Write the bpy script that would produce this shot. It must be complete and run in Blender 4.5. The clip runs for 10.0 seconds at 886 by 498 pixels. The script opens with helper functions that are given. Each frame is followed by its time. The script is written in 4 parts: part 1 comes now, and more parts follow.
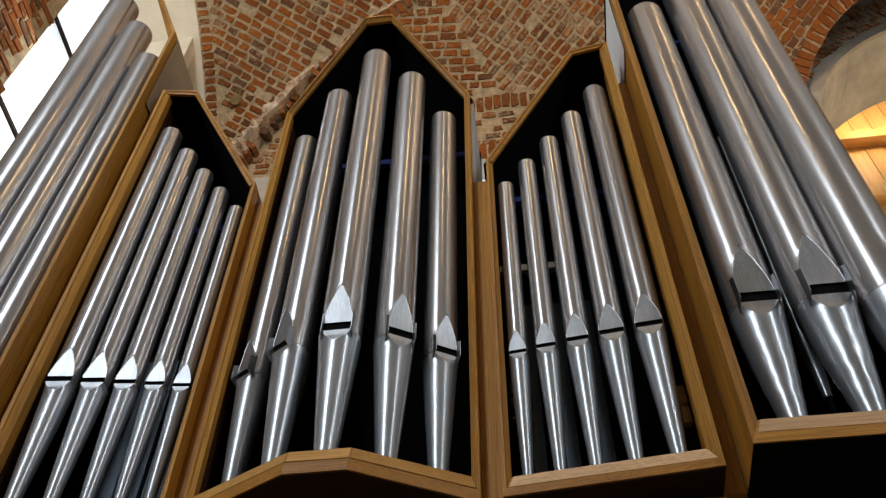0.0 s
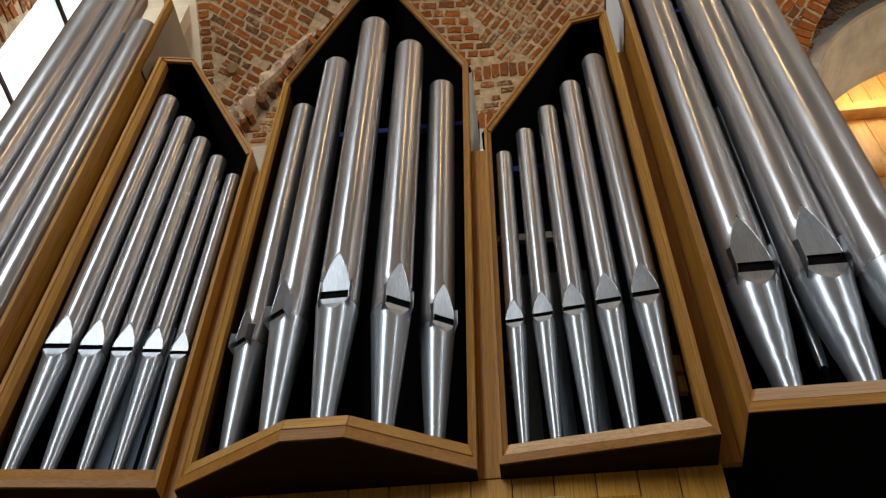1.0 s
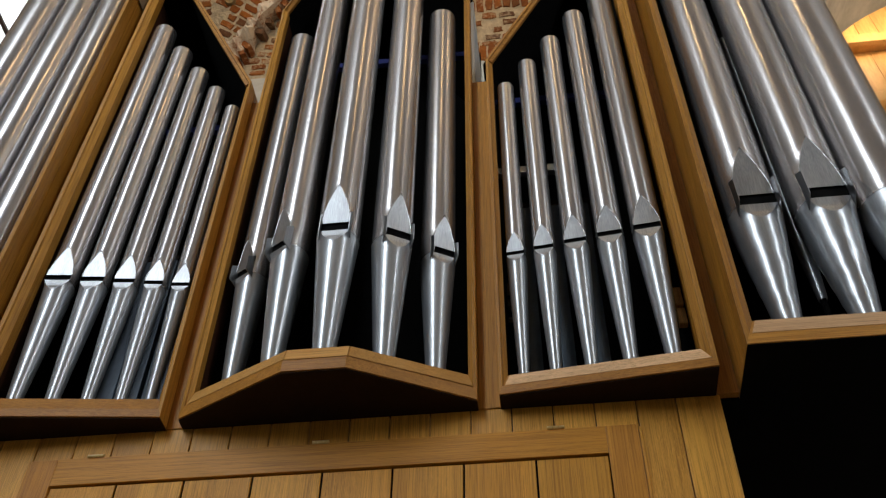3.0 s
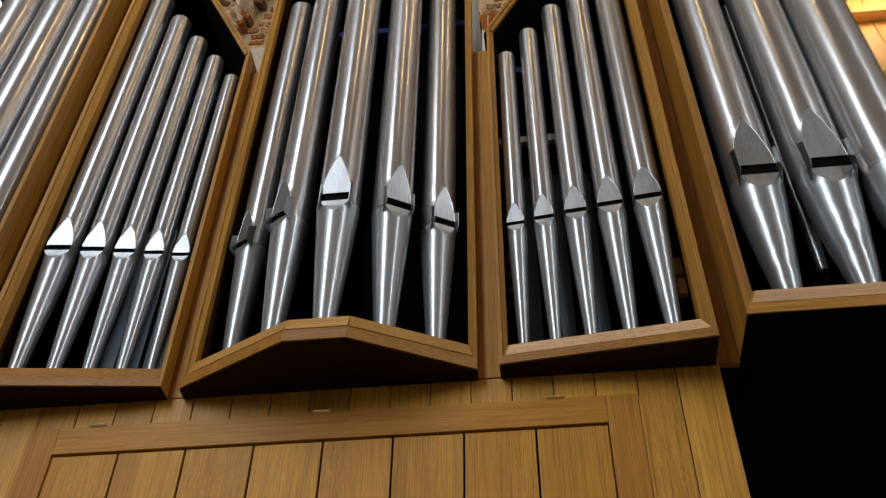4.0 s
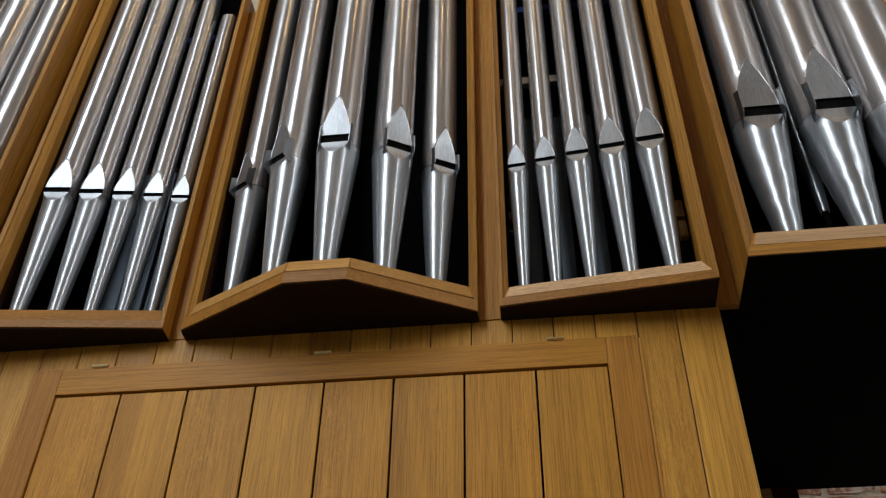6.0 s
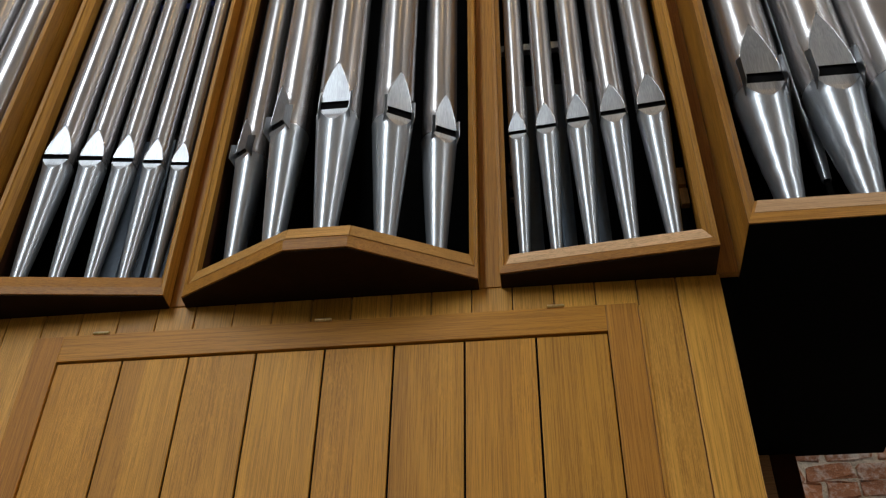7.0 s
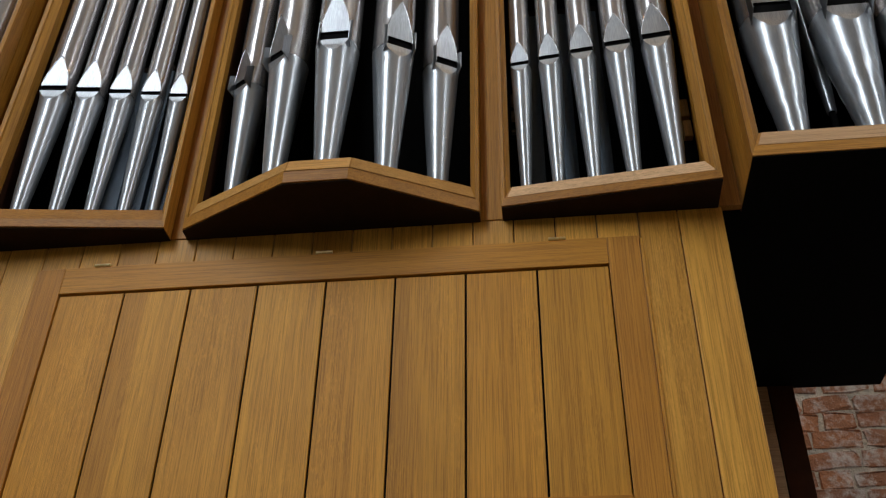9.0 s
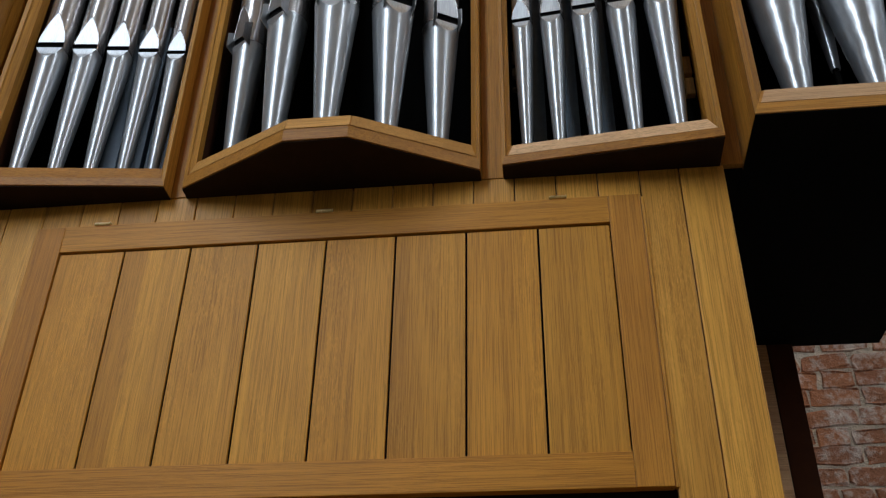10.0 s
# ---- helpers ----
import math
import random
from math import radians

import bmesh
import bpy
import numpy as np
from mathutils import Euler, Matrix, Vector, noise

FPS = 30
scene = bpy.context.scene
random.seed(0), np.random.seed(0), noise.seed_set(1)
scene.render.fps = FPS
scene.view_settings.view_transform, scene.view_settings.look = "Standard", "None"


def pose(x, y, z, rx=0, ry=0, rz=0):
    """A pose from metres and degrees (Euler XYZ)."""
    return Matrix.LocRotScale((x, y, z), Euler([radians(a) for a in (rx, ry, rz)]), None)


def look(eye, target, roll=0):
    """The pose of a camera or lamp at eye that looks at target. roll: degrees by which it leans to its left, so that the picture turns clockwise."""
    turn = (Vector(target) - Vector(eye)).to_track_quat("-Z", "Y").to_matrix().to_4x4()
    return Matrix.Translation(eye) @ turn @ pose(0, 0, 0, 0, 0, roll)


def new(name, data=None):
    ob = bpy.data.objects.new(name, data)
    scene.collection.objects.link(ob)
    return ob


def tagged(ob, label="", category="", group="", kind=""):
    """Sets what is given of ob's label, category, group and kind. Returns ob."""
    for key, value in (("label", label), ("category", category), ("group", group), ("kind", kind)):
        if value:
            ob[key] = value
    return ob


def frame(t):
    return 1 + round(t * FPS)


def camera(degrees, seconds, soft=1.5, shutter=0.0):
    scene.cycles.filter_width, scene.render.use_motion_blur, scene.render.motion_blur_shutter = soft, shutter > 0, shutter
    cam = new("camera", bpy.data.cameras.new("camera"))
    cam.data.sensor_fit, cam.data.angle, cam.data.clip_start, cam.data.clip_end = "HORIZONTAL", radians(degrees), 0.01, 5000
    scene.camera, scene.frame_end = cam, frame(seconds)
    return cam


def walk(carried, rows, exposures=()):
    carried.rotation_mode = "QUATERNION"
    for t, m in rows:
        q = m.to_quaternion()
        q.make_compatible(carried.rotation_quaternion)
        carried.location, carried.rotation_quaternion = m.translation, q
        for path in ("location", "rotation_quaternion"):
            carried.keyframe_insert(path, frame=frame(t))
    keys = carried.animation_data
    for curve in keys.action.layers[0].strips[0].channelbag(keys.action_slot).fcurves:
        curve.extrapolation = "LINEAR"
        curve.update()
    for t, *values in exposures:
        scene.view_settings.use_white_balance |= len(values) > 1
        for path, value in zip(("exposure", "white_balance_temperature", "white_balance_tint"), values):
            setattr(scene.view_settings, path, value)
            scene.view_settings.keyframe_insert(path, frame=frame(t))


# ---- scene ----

# ---- camera: held in the hand, it tilts down from the vault to the case ----
EYE = 1.6
EXPOSURES = [(0.0, 0.56, 6650, 10), (4.5, 0.64, 6750, 10), (8.5, 0.68, 6750, 10), (10.0, 0.69, 6350, 10)]
cam = camera(49.05, 10.0, soft=1.25)
ROWS = [
    (0, 0.0011, -0.0304, 1.5990, 142.324, -0.427, 7.026),
    (0.5, 0.0009, -0.0282, 1.5990, 141.531, -0.395, 6.909),
    (1, 0.0007, -0.0260, 1.5991, 140.574, -0.465, 6.741),
    (1.5, 0.0005, -0.0238, 1.5991, 139.612, -0.461, 6.722),
    (2, 0.0002, -0.0216, 1.5991, 138.709, -0.510, 6.712),
    (2.5, -0.0001, -0.0194, 1.5992, 137.678, -0.542, 6.705),
    (4, -0.0010, -0.0130, 1.5993, 135.019, -0.590, 6.692),
    (4.5, -0.0013, -0.0109, 1.5993, 134.183, -0.613, 6.677),
    (5, -0.0017, -0.0089, 1.5994, 133.323, -0.612, 6.690),
    (5.5, -0.0020, -0.0068, 1.5994, 132.548, -0.612, 6.695),
    (7, -0.0032, -0.0007, 1.5996, 129.889, -0.669, 6.670),
    (7.5, -0.0037, 0.0013, 1.5996, 128.893, -0.695, 6.665),
    (8, -0.0041, 0.0032, 1.5997, 128.099, -0.701, 6.683),
    (8.5, -0.0046, 0.0052, 1.5997, 127.228, -0.720, 6.684),
    (9, -0.0050, 0.0071, 1.5998, 126.030, -0.735, 6.679),
    (9.5, -0.0055, 0.0090, 1.5998, 124.702, -0.752, 6.699),
    (10, -0.0061, 0.0109, 1.5999, 123.640, -0.747, 6.689),
]
walk(cam, [(t, pose(x, y, z, rx, ry, rz)) for t, x, y, z, rx, ry, rz in ROWS], exposures=EXPOSURES)

# ---- world, daylight through the windows, warm lamps ----
world = bpy.data.worlds.new("sky")
scene.world = world
world.use_nodes = True
wn = world.node_tree.nodes
sky = wn.new("ShaderNodeTexSky")
sky.sky_type, sky.sun_disc = "NISHITA", False
sky.sun_elevation, sky.sun_rotation = radians(35), radians(120)
world.node_tree.links.new(sky.outputs[0], wn["Background"].inputs[0])
wn["Background"].inputs[1].default_value = 0.12


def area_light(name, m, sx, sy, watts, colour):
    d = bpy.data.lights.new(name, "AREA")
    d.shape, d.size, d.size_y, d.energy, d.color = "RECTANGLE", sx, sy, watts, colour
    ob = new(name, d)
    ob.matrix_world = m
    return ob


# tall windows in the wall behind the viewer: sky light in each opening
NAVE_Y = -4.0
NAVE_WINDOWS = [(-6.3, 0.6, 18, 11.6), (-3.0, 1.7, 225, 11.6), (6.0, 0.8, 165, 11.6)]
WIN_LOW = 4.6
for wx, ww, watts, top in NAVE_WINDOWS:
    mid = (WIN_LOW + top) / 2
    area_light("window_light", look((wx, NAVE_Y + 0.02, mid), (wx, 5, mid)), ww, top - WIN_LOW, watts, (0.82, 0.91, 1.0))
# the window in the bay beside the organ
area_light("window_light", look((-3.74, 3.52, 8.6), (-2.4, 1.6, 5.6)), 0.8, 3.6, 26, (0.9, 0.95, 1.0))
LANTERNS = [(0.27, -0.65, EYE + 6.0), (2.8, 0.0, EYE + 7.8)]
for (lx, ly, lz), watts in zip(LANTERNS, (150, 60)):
    d = bpy.data.lights.new("lamp_and_fill_light", "SPOT")
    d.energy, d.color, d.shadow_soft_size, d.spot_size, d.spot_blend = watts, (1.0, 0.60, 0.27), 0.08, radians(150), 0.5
    new("lamp_and_fill_light", d).matrix_world = look((lx, ly, lz + 1.5), (lx * 0.8, ly + 2.2, lz + 3.6))


# ---- materials ----
def material(name):
    m = bpy.data.materials.new(name)
    m.use_nodes = True
    nt = m.node_tree
    return m, nt, nt.nodes["Principled BSDF"]


def node(nt, kind, **values):
    n = nt.nodes.new(kind)
    for k, v in values.items():
        n.inputs[k.replace("_", " ")].default_value = v
    return n


def ramp(nt, fac, *stops):
    r = nt.nodes.new("ShaderNodeValToRGB")
    els = r.color_ramp.elements
    while len(els) < len(stops):
        els.new(0.5)
    for e, (p, c) in zip(els, stops):
        e.position, e.color = p, (*c, 1)
    nt.links.new(fac, r.inputs[0])
    return r.outputs[0]


def mixed(nt, fac, a, b, kind="MIX"):
    n = nt.nodes.new("ShaderNodeMix")
    n.data_type, n.blend_type = "RGBA", kind
    for sock, v in ((n.inputs[0], fac), (n.inputs[6], a), (n.inputs[7], b)):
        if isinstance(v, (float, int)):
            sock.default_value = v
        elif isinstance(v, tuple):
            sock.default_value = (*v, 1)
        else:
            nt.links.new(v, sock)
    return n.outputs[2]


def bumped(nt, bsdf, height, strength, distance):
    b = nt.nodes.new("ShaderNodeBump")
    b.inputs["Strength"].default_value, b.inputs["Distance"].default_value = strength, distance
    nt.links.new(height, b.inputs["Height"])
    nt.links.new(b.outputs[0], bsdf.inputs["Normal"])


def oak(name, dark, light, axis="z", rough=0.42):
    """Lacquered oak, the grain running along one axis."""
    m, nt, b = material(name)
    co = nt.nodes.new("ShaderNodeTexCoord")
    info = nt.nodes.new("ShaderNodeObjectInfo")
    shift = nt.nodes.new("ShaderNodeVectorMath")
    shift.operation = "MULTIPLY_ADD"
    comb = nt.nodes.new("ShaderNodeCombineXYZ")
    for i in range(3):
        nt.links.new(info.outputs["Random"], comb.inputs[i])
    nt.links.new(comb.outputs[0], shift.inputs[0])
    shift.inputs[1].default_value = (17.0, 31.0, 23.0)
    nt.links.new(co.outputs["Object"], shift.inputs[2])
    sc = {"z": (1, 1, 0.03), "x": (0.03, 1, 1), "y": (1, 0.03, 1)}[axis]

    def grain(scale, detail, rough_, dist=0.0, s=sc):
        mp = nt.nodes.new("ShaderNodeMapping")
        mp.inputs["Scale"].default_value = s
        nt.links.new(shift.outputs[0], mp.inputs[0])
        n = node(nt, "ShaderNodeTexNoise", Scale=scale, Detail=detail, Roughness=rough_, Distortion=dist)
        nt.links.new(mp.outputs[0], n.inputs["Vector"])
        return n.outputs[0]

    fine = grain(560, 3, 0.7, 0.0, tuple(0.012 if v < 0.1 else v for v in sc))
    mid = grain(110, 4, 0.65, 0.5, tuple(0.014 if v < 0.1 else v for v in sc))
    broad = grain(9, 3, 0.5, 0.8, tuple(0.12 if v < 0.1 else v for v in sc))
    soft = tuple(a * 0.78 + c * 0.22 for a, c in zip(dark, light))
    col = ramp(nt, mid, (0.33, soft), (0.66, tuple(min(1, c * 1.08) for c in light)))
    col = mixed(nt, 0.45, col, ramp(nt, broad, (0.3, soft), (0.7, tuple(min(1, c * 1.1) for c in light))))
    pores = ramp(nt, fine, (0.40, (0.40, 0.30, 0.18)), (0.51, (1.16, 1.15, 1.10)))
    col = mixed(nt, 0.46, col, pores, "MULTIPLY")
    split = nt.nodes.new("ShaderNodeSeparateXYZ")
    nt.links.new(shift.outputs[0], split.inputs[0])
    stave = nt.nodes.new("ShaderNodeMath")
    stave.operation, stave.inputs[1].default_value = "MULTIPLY", 8.5
    nt.links.new(split.outputs["Z" if axis == "x" else "X"], stave.inputs[0])
    whole = nt.nodes.new("ShaderNodeMath")
    whole.operation = "FLOOR"
    nt.links.new(stave.outputs[0], whole.inputs[0])
    dice = nt.nodes.new("ShaderNodeTexWhiteNoise")
    dice.noise_dimensions = "1D"
    nt.links.new(whole.outputs[0], dice.inputs["W"])
    col = mixed(nt, 1.0, col, ramp(nt, dice.outputs["Value"], (0.0, (0.86, 0.82, 0.74)), (1.0, (1.14, 1.17, 1.14))), "MULTIPLY")
    flecks = grain(170, 2, 0.5, 1.6, tuple(0.2 if v < 0.1 else v for v in sc))
    patch = grain(7, 2, 0.5, 0.4, tuple(0.3 if v < 0.1 else v for v in sc))
    shown = mixed(nt, 1.0, ramp(nt, flecks, (0.50, (0, 0, 0)), (0.64, (0.24, 0.24, 0.24))), ramp(nt, patch, (0.48, (0, 0, 0)), (0.62, (1, 1, 1))), "MULTIPLY")
    col = mixed(nt, shown, col, tuple(min(1, c * 1.4) for c in light))
    var = nt.nodes.new("ShaderNodeHueSaturation")
    mr = nt.nodes.new("ShaderNodeMapRange")
    mr.inputs[3].default_value, mr.inputs[4].default_value = 0.88, 1.10
    nt.links.new(info.outputs["Random"], mr.inputs[0])
    nt.links.new(mr.outputs[0], var.inputs["Value"])
    nt.links.new(col, var.inputs["Color"])
    nt.links.new(var.outputs[0], b.inputs["Base Color"])
    rr = nt.nodes.new("ShaderNodeMapRange")
    rr.inputs[3].default_value, rr.inputs[4].default_value = rough + 0.08, rough - 0.06
    nt.links.new(fine, rr.inputs[0])
    nt.links.new(rr.outputs[0], b.inputs["Roughness"])
    b.inputs["Specular IOR Level"].default_value = 0.22
    bumped(nt, b, fine, 0.25, 0.002)
    return m


def pipe_metal(name, base, rough, aniso, brushed=0.0, coat=0.0, metal=1.0, vary=0.07):
    """Polished tin and lead alloy, slightly cloudy, with fine lengthwise scratches."""
    m, nt, b = material(name)
    b.inputs["Metallic"].default_value = metal
    co = nt.nodes.new("ShaderNodeTexCoord")
    info = nt.nodes.new("ShaderNodeObjectInfo")
    add = nt.nodes.new("ShaderNodeVectorMath")
    add.operation = "MULTIPLY_ADD"
    comb = nt.nodes.new("ShaderNodeCombineXYZ")
    for i in range(3):
        nt.links.new(info.outputs["Random"], comb.inputs[i])
    nt.links.new(comb.outputs[0], add.inputs[0])
    add.inputs[1].default_value = (9, 13, 7)
    nt.links.new(co.outputs["Object"], add.inputs[2])
    mp = nt.nodes.new("ShaderNodeMapping")
    mp.inputs["Scale"].default_value = (1, 1, 0.12)
    nt.links.new(add.outputs[0], mp.inputs[0])
    cloud = node(nt, "ShaderNodeTexNoise", Scale=14.0, Detail=4.0, Roughness=0.6)
    nt.links.new(mp.outputs[0], cloud.inputs["Vector"])
    mp2 = nt.nodes.new("ShaderNodeMapping")
    mp2.inputs["Scale"].default_value = (1, 1, 0.03)
    nt.links.new(add.outputs[0], mp2.inputs[0])
    fine = node(nt, "ShaderNodeTexNoise", Scale=500.0, Detail=2.0, Roughness=0.5)
    nt.links.new(mp2.outputs[0], fine.inputs["Vector"])
    col = ramp(nt, cloud.outputs[0], (0.3, tuple(c * (1 - 2 * vary) for c in base)), (0.7, base))
    col = mixed(nt, 1.0, col, ramp(nt, fine.outputs[0], (0.3, (1 - vary,) * 3), (0.7, (1 + vary,) * 3)), "MULTIPLY")
    nt.links.new(col, b.inputs["Base Color"])
    mr = nt.nodes.new("ShaderNodeMapRange")
    mr.inputs[3].default_value, mr.inputs[4].default_value = rough - 0.05, rough + 0.07
    nt.links.new(cloud.outputs[0], mr.inputs[0])
    nt.links.new(mr.outputs[0], b.inputs["Roughness"])
    b.inputs["Anisotropic"].default_value = aniso
    b.inputs["Anisotropic Rotation"].default_value = 0.25
    tan = nt.nodes.new("ShaderNodeTangent")
    tan.direction_type, tan.axis = "RADIAL", "Z"
    nt.links.new(tan.outputs[0], b.inputs["Tangent"])
    b.inputs["Coat Weight"].default_value = coat
    b.inputs["Coat Roughness"].default_value, b.inputs["Coat IOR"].default_value = 0.09, 1.9
    bumped(nt, b, fine.outputs[0], 0.03 + brushed, 0.0006)
    return m


def plain(name, colour, rough=0.6, metal=0.0, scale=18.0, vary=0.2, bump=0.15, dist=0.004):
    m, nt, b = material(name)
    if rough > 0.85:
        b.inputs["Specular IOR Level"].default_value = 0.15
    co = nt.nodes.new("ShaderNodeTexCoord")
    n = node(nt, "ShaderNodeTexNoise", Scale=scale, Detail=6.0, Roughness=0.65)
    nt.links.new(co.outputs["Object"], n.inputs["Vector"])
    col = ramp(nt, n.outputs[0], (0.25, tuple(c * (1 - vary) for c in colour)), (0.75, tuple(min(1, c * (1 + vary)) for c in colour)))
    nt.links.new(col, b.inputs["Base Color"])
    b.inputs["Roughness"].default_value, b.inputs["Metallic"].default_value = rough, metal
    bumped(nt, b, n.outputs[0], bump, dist)
    return m


def brick_material(name, smear, gain=1.0, lime_colour=(0.42, 0.33, 0.22), dust=0.0):
    """Old hand-made brick, each piece its own red, brown or grey, with lime smeared over."""
    m, nt, b = material(name)
    info = nt.nodes.new("ShaderNodeObjectInfo")
    geo = nt.nodes.new("ShaderNodeNewGeometry")
    addr = nt.nodes.new("ShaderNodeMath")
    addr.operation = "ADD"
    nt.links.new(info.outputs["Random"], addr.inputs[0])
    nt.links.new(geo.outputs["Random Per Island"], addr.inputs[1])
    fr = nt.nodes.new("ShaderNodeMath")
    fr.operation = "FRACT"
    nt.links.new(addr.outputs[0], fr.inputs[0])
    col = ramp(nt, fr.outputs[0], (0.0, (0.18, 0.054, 0.013)), (0.3, (0.33, 0.105, 0.020)), (0.5, (0.21, 0.068, 0.019)), (0.72, (0.25, 0.085, 0.021)), (0.9, (0.13, 0.055, 0.024)), (1.0, (0.16, 0.09, 0.05)))
    n1 = node(nt, "ShaderNodeTexNoise", Scale=26.0, Detail=6.0, Roughness=0.7)
    n2 = node(nt, "ShaderNodeTexNoise", Scale=3.2, Detail=5.0, Roughness=0.65)
    nt.links.new(geo.outputs["Position"], n1.inputs["Vector"])
    nt.links.new(geo.outputs["Position"], n2.inputs["Vector"])
    col = mixed(nt, 0.5, col, ramp(nt, n1.outputs[0], (0.3, (0.5, 0.45, 0.42)), (0.7, (1.25, 1.2, 1.15))), "MULTIPLY")
    lime = nt.nodes.new("ShaderNodeMath")
    lime.operation = "ADD"
    nt.links.new(n1.outputs[0], lime.inputs[0])
    nt.links.new(n2.outputs[0], lime.inputs[1])
    half = nt.nodes.new("ShaderNodeMath")
    half.operation, half.inputs[1].default_value = "MULTIPLY", 0.5
    nt.links.new(lime.outputs[0], half.inputs[0])
    fac = ramp(nt, half.outputs[0], (0.56 - smear, (0, 0, 0)), (0.68 - smear, (0.85, 0.85, 0.85)))
    col = mixed(nt, 1.0, col, (gain, gain, gain), "MULTIPLY")
    if dust:
        col = mixed(nt, dust, col, (0.36, 0.235, 0.185))
    col = mixed(nt, fac, col, lime_colour)
    nt.links.new(col, b.inputs["Base Color"])
    b.inputs["Roughness"].default_value = 0.95
    b.inputs["Specular IOR Level"].default_value = 0.1
    bumped(nt, b, n1.outputs[0], 0.8, 0.02)
    return m


OAK_V = oak("oak_upright_grain", (0.270, 0.110, 0.015), (0.500, 0.232, 0.036))
OAK_H = oak("oak_level_grain", (0.270, 0.106, 0.016), (0.500, 0.226, 0.042), "x")
OAK_DOOR = oak("oak_board", (0.395, 0.163, 0.017), (0.690, 0.325, 0.042))
OAK_RAIL = oak("oak_door_rail", (0.340, 0.128, 0.014), (0.560, 0.245, 0.032), "x")
OAK_STILE = oak("oak_door_stile", (0.330, 0.125, 0.014), (0.530, 0.232, 0.031), "z")
OAK_PLANK = oak("oak_plank", (0.460, 0.208, 0.032), (0.700, 0.355, 0.066), "z", 0.34)
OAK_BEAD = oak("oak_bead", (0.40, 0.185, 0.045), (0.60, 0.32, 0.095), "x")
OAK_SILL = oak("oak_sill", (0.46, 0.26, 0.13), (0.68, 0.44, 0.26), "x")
PINE = oak("pine_ceiling_board", (0.56, 0.30, 0.10), (0.74, 0.46, 0.19), "z")
METAL = pipe_metal("pipe_tin", (0.48, 0.465, 0.462), 0.22, 0.25, -0.03, 0.0, 0.84)
FOOT_METAL = pipe_metal("foot_tin", (0.40, 0.42, 0.435), 0.29, 0.25, -0.03, 0.15, 0.68)
LIP = pipe_metal("lip_tin", (0.41, 0.425, 0.44), 0.40, 0.2, 0.08, 0.0, 1.0, 0.16)
# near-black in place of the shade inside the case and under the tower
SHADE_BLACK = plain("painted_shade", (0.0016, 0.0014, 0.0013), 0.9)
# undersides with their shade in the colour; also plainly dark bars and caps
SHADOW_WOOD = plain("shaded_and_dark_wood", (0.022, 0.011, 0.006), 0.7)
for dark in (SHADE_BLACK, SHADOW_WOOD):
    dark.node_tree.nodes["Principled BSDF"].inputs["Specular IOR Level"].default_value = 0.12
BLUEGREY = plain("blue_grey_wood", (0.07, 0.10, 0.135), 0.55, scale=30)
RED_DARK = plain("dark_red_wood_and_shade", (0.05, 0.016, 0.006), 0.9)
BLUE = plain("blue_felt", (0.03, 0.04, 0.16), 0.9)
BRASS = plain("brass", (0.90, 0.70, 0.32), 0.3, 1.0, vary=0.1, bump=0.03)
STEEL = plain("galvanised_steel", (0.55, 0.56, 0.57), 0.45, 0.8, vary=0.15, bump=0.05)
OCHRE = plain("ochre_plaster", (0.20, 0.13, 0.045), 0.8, scale=40, vary=0.5)
GREIGE = plain("shaded_panel_and_grey_block", (0.27, 0.20, 0.13), 0.5, vary=0.12, scale=6)
PALE = plain("pale_board", (0.72, 0.72, 0.69), 0.6, vary=0.06, scale=6)
MORTAR = plain("lime_mortar", (0.43, 0.325, 0.195), 0.95, scale=16, vary=0.4, bump=0.9, dist=0.05)
PLASTER = plain("lime_plaster", (0.66, 0.58, 0.44), 0.9, scale=2.5, vary=0.12, bump=0.3, dist=0.02)
VAULT_PLASTER = plain("vault_plaster", (0.45, 0.41, 0.37), 0.9, scale=1.6, vary=0.2, bump=0.3, dist=0.02)
NAVE_PLASTER = plain("nave_plaster", (0.44, 0.445, 0.465), 0.9, scale=1.6, vary=0.25, bump=0.3, dist=0.02)
ARCH_PLASTER = plain("arch_plaster", (0.42, 0.385, 0.32), 0.92, scale=2.2, vary=0.35, bump=0.6, dist=0.03)
GREYPLASTER = plain("grey_plaster", (0.36, 0.315, 0.25), 0.92, scale=3.5, vary=0.3, bump=0.5, dist=0.03)
FLOORSTONE = plain("floor_stone", (0.12, 0.115, 0.105), 0.6, scale=3, vary=0.2)
BRICK = brick_material("old_brick", 0.028, 1.0, (0.42, 0.32, 0.19))
RUBBLE = brick_material("lime_rubble", 0.11, 1.9, (0.66, 0.57, 0.43))
BRICK_RED = brick_material("red_brick", -0.03, 1.15)
BRICK_PALE = brick_material("weathered_brick", 0.085, 2.1, (0.72, 0.66, 0.60), 0.45)
PALE_MORTAR = plain("pale_mortar", (0.62, 0.53, 0.42), 0.95, scale=16, vary=0.3, bump=0.8, dist=0.04)
BRICK_LIMED = brick_material("limed_brick", 0.075, 1.0, (0.42, 0.32, 0.19))
LIME_RIB = brick_material("limed_groin", 0.16, 1.3, (0.68, 0.58, 0.43))
GLASS, gnt, gb = material("window_glass")
gb.inputs["Base Color"].default_value = (0.9, 0.95, 1, 1)
gb.inputs["Emission Color"].default_value = (0.88, 0.94, 1.0, 1)
gb.inputs["Emission Strength"].default_value = 1.3
gb.inputs["Roughness"].default_value = 0.3
gco = gnt.nodes.new("ShaderNodeTexCoord")
gno = node(gnt, "ShaderNodeTexNoise", Scale=1.1, Detail=3.0, Roughness=0.5)
gnt.links.new(gco.outputs["Object"], gno.inputs["Vector"])
